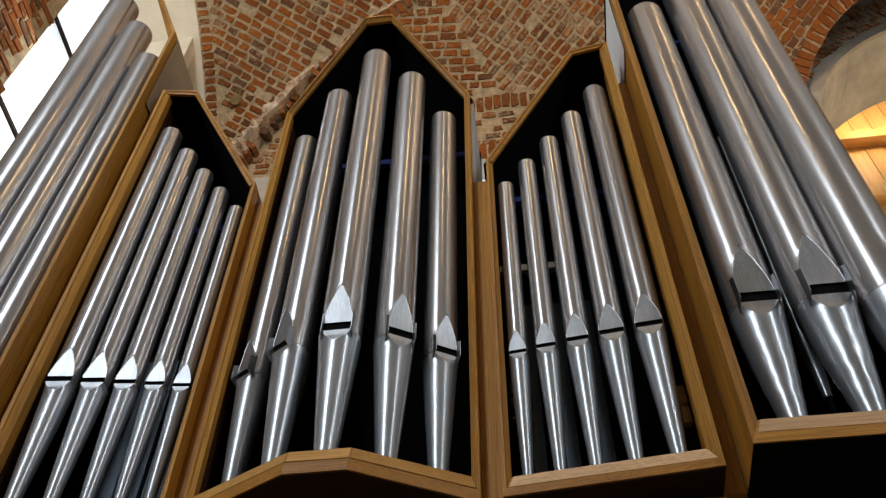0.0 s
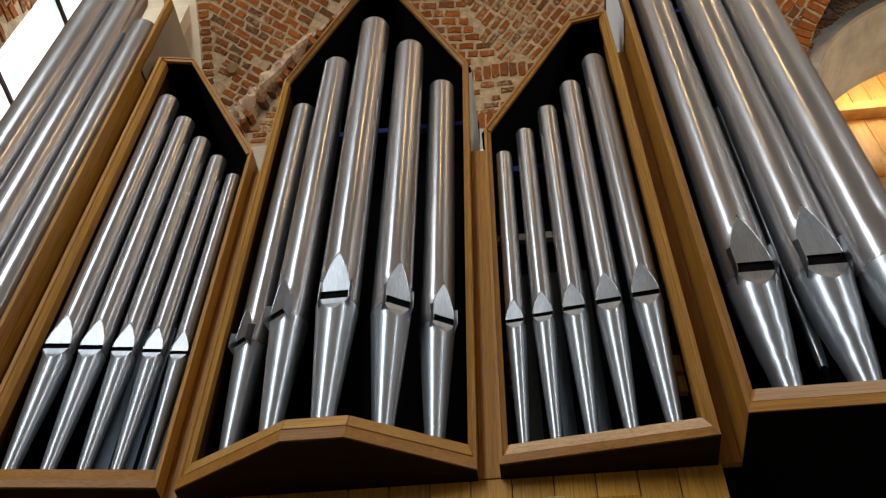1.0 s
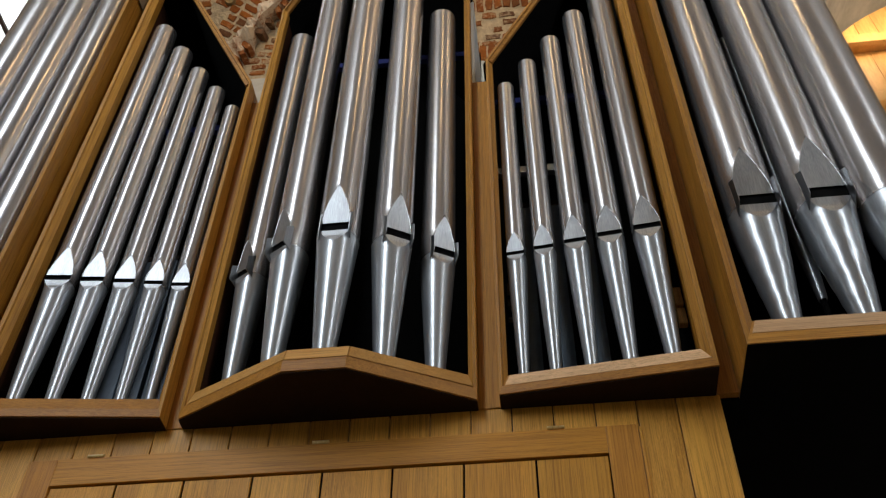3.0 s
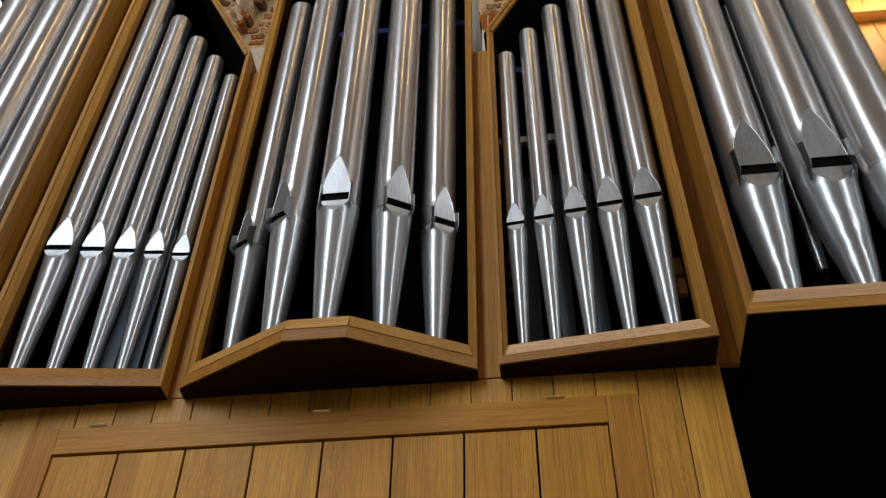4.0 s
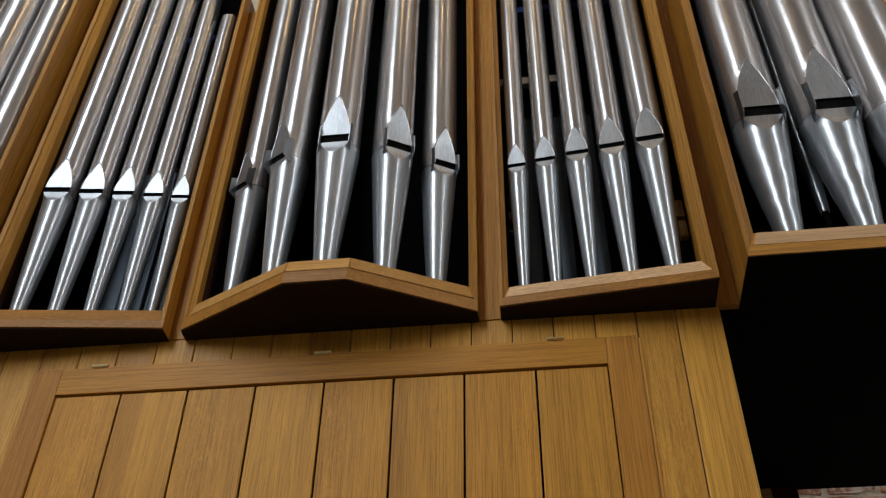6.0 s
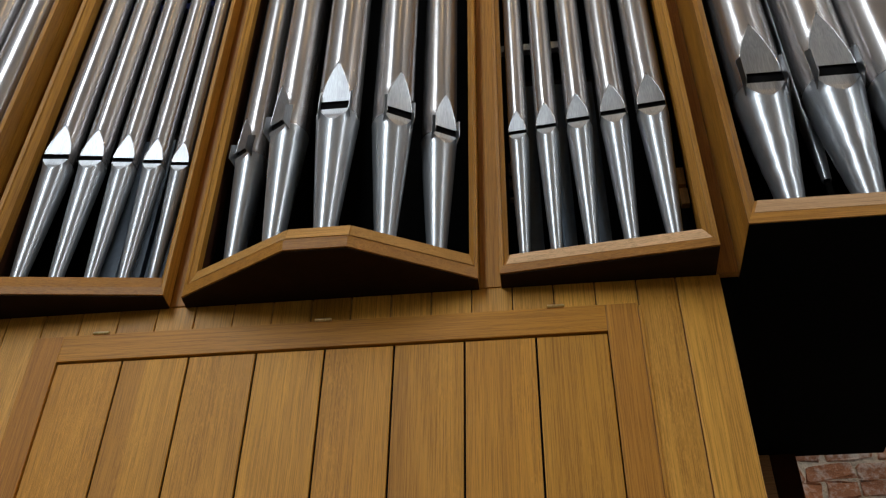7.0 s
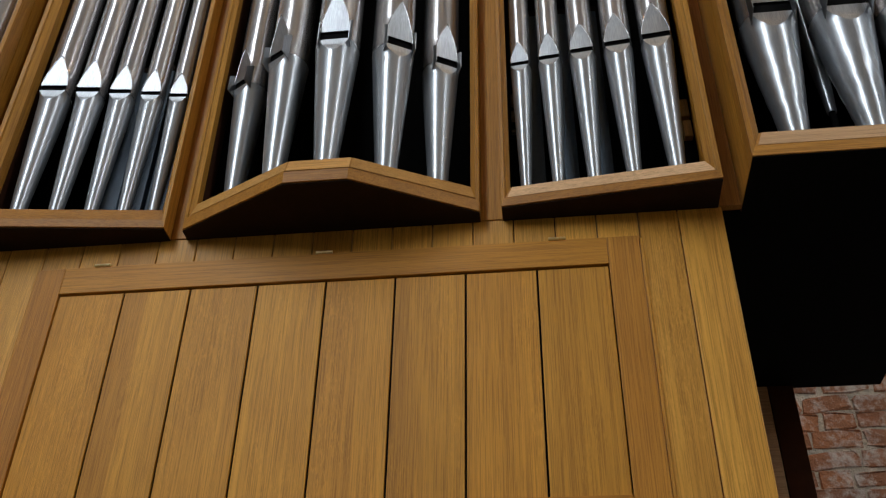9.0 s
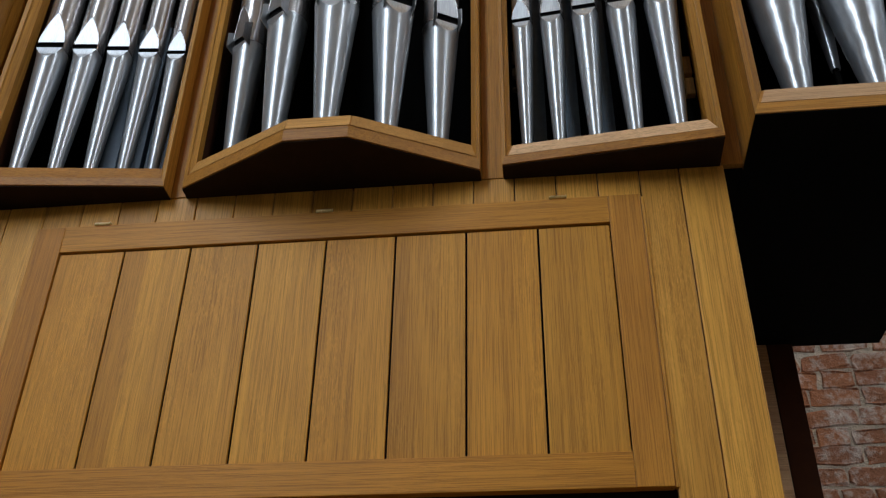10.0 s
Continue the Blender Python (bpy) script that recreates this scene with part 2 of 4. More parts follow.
gnt.links.new(ramp(gnt, gno.outputs[0], (0.44, (0.30, 0.38, 0.43)), (0.60, (0.88, 0.94, 1.0))), gb.inputs["Emission Color"])
BULB, bnt, bb = material("lamp_glow")
bb.inputs["Emission Color"].default_value = (1.0, 0.68, 0.32, 1)
bb.inputs["Emission Strength"].default_value = 20


# ---- mesh helpers ----
def finish(name, bm, mat, smooth=False):
    me = bpy.data.meshes.new(name)
    bmesh.ops.recalc_face_normals(bm, faces=bm.faces)
    bm.to_mesh(me)
    bm.free()
    me.materials.append(mat)
    if smooth:
        for p in me.polygons:
            p.use_smooth = True
    return me


def part(name, bm, mat, parent=None, label="", smooth=False):
    ob = new(name, bm if isinstance(bm, bpy.types.Mesh) else finish(name, bm, mat, smooth))
    if parent is not None:
        ob.parent = parent
    if label:
        ob["label"] = label
    return ob


def thing(name, at, label, category, group="", kind=""):
    ob = new(name)
    ob.empty_display_size = 0.1
    ob.matrix_world = at
    return tagged(ob, label, category, group, kind)


def hexa(bm, p):
    """Eight corners: four below, four above, in the same turn."""
    v = [bm.verts.new(q) for q in p]
    for f in ((3, 2, 1, 0), (4, 5, 6, 7), (0, 1, 5, 4), (1, 2, 6, 5), (2, 3, 7, 6), (3, 0, 4, 7)):
        bm.faces.new([v[i] for i in f])
    return v


def box(bm, x0, x1, y0, y1, z0, z1, bevel=0.0):
    v = hexa(bm, [(x0, y0, z0), (x1, y0, z0), (x1, y1, z0), (x0, y1, z0), (x0, y0, z1), (x1, y0, z1), (x1, y1, z1), (x0, y1, z1)])
    if bevel:
        es = list({e for q in v for e in q.link_edges})
        bmesh.ops.bevel(bm, geom=es, offset=bevel, segments=2, affect="EDGES", profile=0.6)


def boxed(x0, x1, y0, y1, z0, z1, bevel=0.0):
    bm = bmesh.new()
    box(bm, x0, x1, y0, y1, z0, z1, bevel)
    return bm


def frame_bar(o0, o1, i0, i1, depth=0.05, flat=0.42, splay=0.018):
    """A mitred frame member: a flat face along the outer edge o0-o1, then a splay back to the inner edge i0-i1."""
    bm = bmesh.new()
    ends = []
    for o, i in ((Vector(o0), Vector(i0)), (Vector(o1), Vector(i1))):
        m = o.lerp(i, flat)
        m.y = o.y + (i.y - o.y) * flat
        back = Vector((0, depth, 0))
        inn = i + Vector((0, splay, 0))
        step = m.lerp(inn, 0.06) + Vector((0, 0.004, 0))
        ends.append([bm.verts.new(q) for q in (o, m, step, inn, i + back, o + back)])
    a, b = ends
    for k in range(6):
        bm.faces.new((a[k], a[(k + 1) % 6], b[(k + 1) % 6], b[k]))
    bm.faces.new(a[::-1])
    bm.faces.new(b)
    bmesh.ops.recalc_face_normals(bm, faces=bm.faces)
    long = [e for e in bm.edges if (e.verts[0] in a) != (e.verts[1] in a)]
    bmesh.ops.bevel(bm, geom=long, offset=0.0012, segments=2, affect="EDGES", profile=0.5)
    return bm


def slab(bm, poly, z0, z1):
    """A level board with a plan outline."""
    lo = [bm.verts.new((x, y, z0)) for x, y in poly]
    hi = [bm.verts.new((x, y, z1)) for x, y in poly]
    n = len(poly)
    bm.faces.new(lo[::-1])
    bm.faces.new(hi)
    for k in range(n):
        bm.faces.new((lo[k], lo[(k + 1) % n], hi[(k + 1) % n], hi[k]))


def sheet(bm, p0, p1, q1, q0, thick):
    """A board with its face p0 p1 q1 q0, thickened along its normal."""
    p0, p1, q1, q0 = (Vector(v) for v in (p0, p1, q1, q0))
    n = (p1 - p0).cross(q0 - p0).normalized() * thick
    hexa(bm, [p0, p1, q1, q0, p0 + n, p1 + n, q1 + n, q0 + n])


# ---- plan of the case (metres; z above the eye is added to EYE) ----
XC = -0.513
WALL_Y = 1.852
LEDGE = EYE + 1.428
CASE_L, CASE_R = 2 * XC - 0.419, 0.419
BACK_Y = 2.78


def mirror(x):
    return 2 * XC - x


# ---- organ pipes ----
def ring(r, w, z, nf=9, na=40):
    """One cross-section: a chord of half-width w in front (towards -y), then the arc round the back."""
    w = max(w, 1e-4)
    a = math.asin(min(0.999, w / r))
    press = max(math.cos(a), 1 - 0.26 * w / r)
    k_front = press / math.cos(a)
    fy = -r * press
    front = [(-w + 2 * w * k / (nf - 1), fy, z) for k in range(nf)]
    arc = []
    for k in range(1, na):
        t = a + (2 * math.pi - 2 * a) * k / na
        c = math.cos(t)
        arc.append((r * math.sin(t), -r * c * (1 + (k_front - 1) * min(1, max(0, c) / math.cos(a))) if c > 0 else -r * c, z))
    return front + arc


def loft(bm, rings, skip=None):
    rows = [[bm.verts.new(p) for p in r] for r in rings]
    n = len(rows[0])
    for j in range(len(rows) - 1):
        for k in range(n):
            if skip and skip(j, k):
                continue
            bm.faces.new((rows[j][k], rows[j][(k + 1) % n], rows[j + 1][(k + 1) % n], rows[j + 1][k]))
    return rows


NF = 9


def organ_pipe(x, y, r, z_top, turn, ears, wide, lip_ratio, label, group, mouth=EYE + 1.945, foot_bottom=LEDGE + 0.03, tip=None, dents=0.0):
    """A flue pipe: foot, body, pressed-in lips round a dark mouth, ears on the large ones."""
    tip = tip or r * 0.36
    w = r * wide
    slot = w * (0.54 if wide > 0.8 else 0.72)
    lip_h = 2 * w * lip_ratio
    low_h = 2 * w * 0.58
    base = thing("organ_pipe", pose(x, y, foot_bottom, 0, 0, turn), label, "organ pipe", group)
    m0, top = mouth - foot_bottom, z_top - foot_bottom
    m1 = m0 + slot
    front = lambda j, k: k < NF - 1
    # body above the mouth, lip left open for its own sheet
    rings = [ring(r, w, m0), ring(r, w, m1)]
    steps = 12
    zs = [m1 + lip_h * (k / steps) for k in range(1, steps + 1)]
    for k, z in enumerate(zs):
        s = (k + 1) / steps
        rings.append(ring(r, w * max(0.0, 1 - s ** 1.75), z))
    lips = len(rings) - 1
    for k in range(1, 9):
        rings.append(ring(r * (1 + 0.0004 * math.sin(k * 2.1)), 0, zs[-1] + (top - zs[-1]) * k / 8))
    bm = bmesh.new()
    loft(bm, rings, lambda j, k: j < lips and k < NF - 1)
    loft(bm, [ring(r, 0, top + 0.0002), ring(r - 0.0016, 0, top + 0.0002)])
    loft(bm, [ring(r - 0.0016, 0, top), ring(r - 0.0016, 0, top - 0.15)])
    part("body", bm, METAL, base, smooth=True)
    # flattened upper lip
    bm = bmesh.new()
    rows = [[bm.verts.new(p) for p in rg[:NF]] for rg in rings[1:lips + 1]]
    for j in range(len(rows) - 1):
        for k in range(NF - 1):
            bm.faces.new((rows[j][k], rows[j][k + 1], rows[j + 1][k + 1], rows[j + 1][k]))
    lip = part("upper_lip", bm, LIP, base, "brushed flat upper lip")
    bm = bmesh.new()
    path = [rg[0] for rg in rings[1:lips + 1]] + [rg[NF - 1] for rg in rings[lips - 1:0:-1]]
    e = 0.0011 + r * 0.008
    prev = None
    for px, py, pz in path:
        row = [bm.verts.new((px + dx * e, py - 0.0004 + dy * e, pz + dz * e)) for dx, dy, dz in ((-1, 0.3, -0.3), (0, -0.8, 0), (1, 0.3, 0.3))]
        if prev:
            for k in range(2):
                bm.faces.new((prev[k], prev[k + 1], row[k + 1], row[k]))
        prev = row
    part("lip_edge", bm, METAL, lip, "bright raised edge of the lip", smooth=True)
    # foot with the lower lip pressed in
    fr = []
    steps = 9
    flen = m0
    sleeve = flen * 0.17 if dents else 0.0
    rad = lambda z: tip * (1.0 if z > sleeve else 1.05) + (r - tip) * min(1, max(0, (z - sleeve * 0.8) / (flen - sleeve * 0.8))) ** 0.93
    nfoot = 48 if dents else 14
    for k in range(0, nfoot + 1):
        z = (flen - low_h) * k / nfoot
        fr.append(ring(rad(z), 0, z))
    for k in range(1, steps + 1):
        s = k / steps
        z = flen - low_h + low_h * s
        fr.append(ring(rad(z), w * s ** 0.6, z))
    bm = bmesh.new()
    loft(bm, fr, lambda j, k: j >= nfoot + 1 and k < NF - 1)
    if dents:
        for v in bm.verts:
            g = noise.noise(Vector((v.co.x * 34 + x * 9, v.co.y * 34, v.co.z * 30)))
            h = 1 + dents * g * max(0, 1 - abs(v.co.z - flen * 0.45) / (flen * 0.4))
            v.co.x *= h
            v.co.y *= h
    part("foot", bm, FOOT_METAL, base, smooth=True)
    bm = bmesh.new()
    rows = [[bm.verts.new(p) for p in rg[:NF]] for rg in fr[nfoot + 1:]]
    for j in range(len(rows) - 1):
        for k in range(NF - 1):
            bm.faces.new((rows[j][k], rows[j][k + 1], rows[j + 1][k + 1], rows[j + 1][k]))
    part("lower_lip", bm, LIP, base, "half-round pressed lower lip")
    # solder seam between foot and body
    bm = bmesh.new()
    seam = [ring(r * q, w, m0 + z) for q, z in ((1.0, -0.004), (1.012, -0.002), (1.012, 0.002), (1.0, 0.004))]
    loft(bm, seam, lambda j, k: k < NF - 1)
    part("seam", bm, METAL, base, smooth=True)
    # black block behind the slot, in place of the shade in the mouth
    fy = -r * max(math.cos(math.asin(wide)), 1 - 0.26 * wide)
    part("mouth", boxed(-w * 0.99, w * 0.99, fy + 0.006, fy + 0.02, m0 - 0.004, m1 + 0.004), SHADE_BLACK, base, "dark mouth slot")
    if ears:
        for s in (-1, 1):
            bm = bmesh.new()
            e = slot * 1.1
            sheet(bm, (s * w * 1.0, fy - ears, m0 - e * 0.4), (s * w * 1.03, fy + 0.006, m0 - e * 0.9), (s * w * 1.03, fy + 0.006, m1 + e * 1.5), (s * w * 1.0, fy - ears, m1 + e * 0.7), 0.0022)
            part("ear", bm, LIP, base, "thin metal ear beside the mouth")
    return base


def seen_top(z, y, r):
    return EYE + z * (y - r) / y


# five pipes in each side field: axis x, y, radius, top
FIELD = [(-0.0345, 1.865, 0.0288, 2.830), (0.0450, 1.8525, 0.0316, 2.943), (0.1320, 1.840, 0.0350, 3.063), (0.2260, 1.8275, 0.0388, 3.204), (0.3270, 1.815, 0.0424, 3.365)]
for x, y, r, zt in FIELD:
    organ_pipe(x, y, r, seen_top(zt, y, r), -6.2, 0, 0.85, 1.5, "polished tin flue pipe standing in the narrow field", "pipes of the narrow field that rises outwards")
for (x, y, r, zt), xw in zip(FIELD, (-0.992, -1.066, -1.148, -1.236, -1.331)):
    organ_pipe(xw, y, r, seen_top(zt + 0.018, y, r), 6.2, 0, 0.85, 1.5, "polished tin flue pipe standing beside a dark case wall", "pipes of the second narrow field", mouth=EYE + 1.924)
# five pipes on the three-sided ledge of the middle tower
TOWER = [(-0.786, 1.865, 0.0462, 3.294, -31), (-0.657, 1.780, 0.053, 3.488, -31), (-0.515, 1.740, 0.0585, 3.729, 0), (-0.372, 1.775, 0.0555, 3.561, 29), (-0.254, 1.850, 0.050, 3.344, 29)]
for x, y, r, zt, turn in TOWER:
    organ_pipe(x, y, r, seen_top(zt, y, r), turn, 0.02 if turn else 0.012, 0.70, 1.85, "polished tin flue pipe with ears, standing on the three-sided ledge", "pipes of the middle tower", mouth=EYE + 1.937)
# great pipes of the two outer towers
GREAT = [(0.600, 1.770, 0.0735, 3.963), (0.780, 1.770, 0.079, 4.33), (0.957, 1.770, 0.094, 4.75)]
GREAT_WEST = [(-1.560, 1.770, 0.062, 4.02), (-1.703, 1.770, 0.069, 4.40), (-1.862, 1.770, 0.076, 4.76)]
for row in (GREAT, GREAT_WEST):
    for x, y, r, zt in row:
        organ_pipe(x, y, r, seen_top(zt, y, r), 55 if x > 0.9 else 0, 0.034, 0.71, 1.78, "great tin bass pipe with ears and a dented foot", "great pipes of the outer towers", mouth=EYE + 1.926, dents=0.05)


# ---- lower case: upright boards ----
lower = thing("organ_case", pose(0, 0, 0), "golden-brown oak organ case of upright boards", "organ case")
DOOR = (mirror(0.2175), 0.2175, EYE + 0.655, EYE + 1.352)
edges = [CASE_R, 0.315, 0.2225]
while edges[-1] - 0.0975 > CASE_L + 0.03:
    edges.append(edges[-1] - 0.0975)
edges.append(CASE_L)
for xr, xl in zip(edges, edges[1:]):
    low = 0.0 if (xl > 0.2 or xl < DOOR[0]) else DOOR[3] - 0.03
    part("plank", boxed(xl + 0.0012, xr - 0.0012, WALL_Y, WALL_Y + 0.022, low, LEDGE, 0.0022), OAK_PLANK, lower)
part("plank", boxed(DOOR[0] - 0.02, DOOR[1] + 0.004, WALL_Y + 0.012, WALL_Y + 0.034, 0.0, DOOR[2] - 0.035, 0.002), OAK_H, lower)
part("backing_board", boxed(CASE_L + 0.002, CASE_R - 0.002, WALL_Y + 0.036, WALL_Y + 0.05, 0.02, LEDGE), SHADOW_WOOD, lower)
for s in (0, 1):
    xs = CASE_R - 0.022 if not s else CASE_L
    part("side_board", boxed(xs, xs + 0.022, WALL_Y + 0.023, BACK_Y, 0.0, LEDGE), OAK_V, lower)

# ---- the hinged door over the keydesk ----
door = thing("organ_door", pose(0, 0, 0), "closed oak flap door of eight boards with brass hinges", "door")
dx0, dx1, dz0, dz1 = DOOR
DY = WALL_Y - 0.010
ix0, ix1, iz0, iz1 = mirror(0.1445), 0.1445, EYE + 0.729, EYE + 1.2775
part("rail", boxed(ix0 + 0.0004, ix1 - 0.0004, DY, DY + 0.026, iz1, dz1, 0.002), OAK_RAIL, door)
part("rail", boxed(ix0 + 0.0004, ix1 - 0.0004, DY + 0.0004, DY + 0.026, dz0, iz0, 0.002), OAK_RAIL, door)
part("stile", boxed(ix1, dx1, DY, DY + 0.026, dz0 + 0.0005, dz1, 0.002), OAK_STILE, door)
part("stile", boxed(dx0, ix0, DY + 0.0006, DY + 0.026, dz0 + 0.0005, dz1, 0.002), OAK_STILE, door)
part("edge_strip", boxed(dx1 + 0.001, dx1 + 0.0085, DY + 0.004, DY + 0.02, dz0, dz1 - 0.004, 0.002), OAK_DOOR, door)
for k in range(8):
    a, b2 = ix0 + (ix1 - ix0) * k / 8, ix0 + (ix1 - ix0) * (k + 1) / 8
    part("board", boxed(a + 0.0024, b2 - 0.0024, DY + 0.006, DY + 0.022, iz0 + 0.0005, iz1 - 0.004, 0.0016), OAK_DOOR, door)
# black strips and backing stand in for the shade between the boards
for k in range(9):
    a = ix0 + (ix1 - ix0) * k / 8
    part("gap_lining", boxed(max(ix0 + 0.0003, a - 0.0021), min(ix1 - 0.0003, a + 0.0021), DY + 0.011, DY + 0.023, iz0 + 0.001, iz1 - 0.001), SHADE_BLACK, door)
part("board_backing", boxed(ix0 - 0.01, ix1 + 0.01, DY + 0.024, DY + 0.032, iz0 - 0.01, iz1 + 0.01), SHADE_BLACK, door)
for hx in (0.030, -0.523, -1.075):
    hb = bmesh.new()
    for k in range(3):
        g = bmesh.ops.create_cone(hb, cap_ends=True, segments=12, radius1=0.0042, radius2=0.0042, depth=0.0128)
        bmesh.ops.transform(hb, matrix=pose(hx + (k - 1) * 0.0135, DY - 0.001, dz1 + 0.0025, 0, 90, 0), verts=g["verts"])
    part("hinge", hb, BRASS, door, "small brass butt hinge", smooth=False)


# ---- frames of the pipe fields ----
RAIL, STILE = 0.068, 0.030
TALL_RAIL = 0.082


def board(case, name, *corners, thick=0.016, mat=None, label=""):
    bm = bmesh.new()
    sheet(bm, *corners, thick)
    part(name, bm, mat or OAK_V, case, label)


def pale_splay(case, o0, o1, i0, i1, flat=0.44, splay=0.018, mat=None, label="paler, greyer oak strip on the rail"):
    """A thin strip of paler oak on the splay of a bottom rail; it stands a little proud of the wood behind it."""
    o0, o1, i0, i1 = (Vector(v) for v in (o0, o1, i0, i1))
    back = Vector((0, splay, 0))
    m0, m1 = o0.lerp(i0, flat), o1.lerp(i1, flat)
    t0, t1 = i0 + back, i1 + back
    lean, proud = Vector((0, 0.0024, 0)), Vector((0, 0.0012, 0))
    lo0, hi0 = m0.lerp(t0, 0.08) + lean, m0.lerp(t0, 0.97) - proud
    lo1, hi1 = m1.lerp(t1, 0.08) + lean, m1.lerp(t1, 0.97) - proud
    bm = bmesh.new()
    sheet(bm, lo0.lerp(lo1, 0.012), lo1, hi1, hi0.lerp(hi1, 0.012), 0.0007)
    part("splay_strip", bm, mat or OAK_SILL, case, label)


def side_field(flip):
    X = (lambda x: -0.92 - (x + 0.095) * 0.972) if flip else (lambda x: x)
    case = thing("pipe_field_case", pose(0, 0, 0), "narrow oak pipe field with a sloping top", "organ case", "narrow pipe fields")
    ax, ay, bx, by = -0.095, 1.799, 0.411, 1.744
    fy = lambda x: ay + (by - ay) * (x - ax) / (bx - ax)
    P = lambda x, z, dy=0.0: (X(x), fy(x) + dy, EYE + z)
    zb, zl, zt, xm = 1.428, 2.882, 3.575, 0.262
    s = STILE * 0.72
    o = [P(ax, zb), P(bx, zb), P(bx, zt), P(xm, zt - 0.012), P(ax, zl)]
    i = [P(ax + s, zb + RAIL), P(bx - STILE, zb + RAIL), P(bx - STILE, zt - 0.022), P(xm + 0.008, zt - 0.034), P(ax + s, zl - 0.014)]
    for k, (nm, mat) in enumerate((("bottom_rail", OAK_H), ("stile", OAK_V), ("top_rail", OAK_H), ("sloping_rail", OAK_H), ("stile", OAK_V))):
        j = (k + 1) % 5
        part(nm, frame_bar(o[k], o[j], i[k], i[j], depth=0.02 if k in (2, 3) else 0.05, flat=0.36 if k == 0 else 0.42, splay=0.008 if k in (2, 3) else 0.018), mat, case)
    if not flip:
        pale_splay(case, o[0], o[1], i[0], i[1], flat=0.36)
    # underside, cheeks and roof; shade under and inside is put into the colours
    # the shade under the field is put into this board's colour
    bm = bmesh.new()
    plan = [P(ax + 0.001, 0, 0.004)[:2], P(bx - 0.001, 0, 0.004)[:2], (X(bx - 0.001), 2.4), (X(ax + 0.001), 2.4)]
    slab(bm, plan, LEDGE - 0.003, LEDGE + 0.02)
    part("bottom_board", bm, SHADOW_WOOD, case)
    for x, z, d in ((ax, zl, 1), (bx, zt, -1)):
        p = P(x, zb)
        board(case, "cheek", (p[0], p[1] + 0.051, p[2]), (p[0], 2.4, p[2]), (p[0], 2.4, EYE + z), (p[0], p[1] + 0.051, EYE + z), thick=0.012 * d * (1 if flip else -1) * -1)
        q = p[0] + (0.014 * d) * (-1 if flip else 1)
        deep = p[1] + (0.15 if x == bx else 0.07)
        # the second field's inner cheeks get the recess shade as dark red-brown
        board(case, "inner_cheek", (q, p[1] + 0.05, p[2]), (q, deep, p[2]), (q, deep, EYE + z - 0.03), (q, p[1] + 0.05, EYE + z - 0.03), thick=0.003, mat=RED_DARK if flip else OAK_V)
        board(case, "lining", (q, deep + 0.001, p[2]), (q, 2.4, p[2]), (q, 2.4, EYE + z - 0.03), (q, deep + 0.001, EYE + z - 0.03), thick=0.003, mat=SHADE_BLACK)
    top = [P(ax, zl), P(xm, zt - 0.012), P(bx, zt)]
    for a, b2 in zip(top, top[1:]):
        board(case, "roof_board", (a[0], a[1] + 0.021, a[2] - 0.006), (b2[0], b2[1] + 0.021, b2[2] - 0.006), (b2[0], 2.4, b2[2] - 0.006), (a[0], 2.4, a[2] - 0.006), thick=0.012, mat=SHADE_BLACK)
    part("back_board", boxed(min(X(ax), X(bx)), max(X(ax), X(bx)), 2.395, 2.41, LEDGE, EYE + zt), SHADE_BLACK, case)
    return case


side_field(False)
side_field(True)


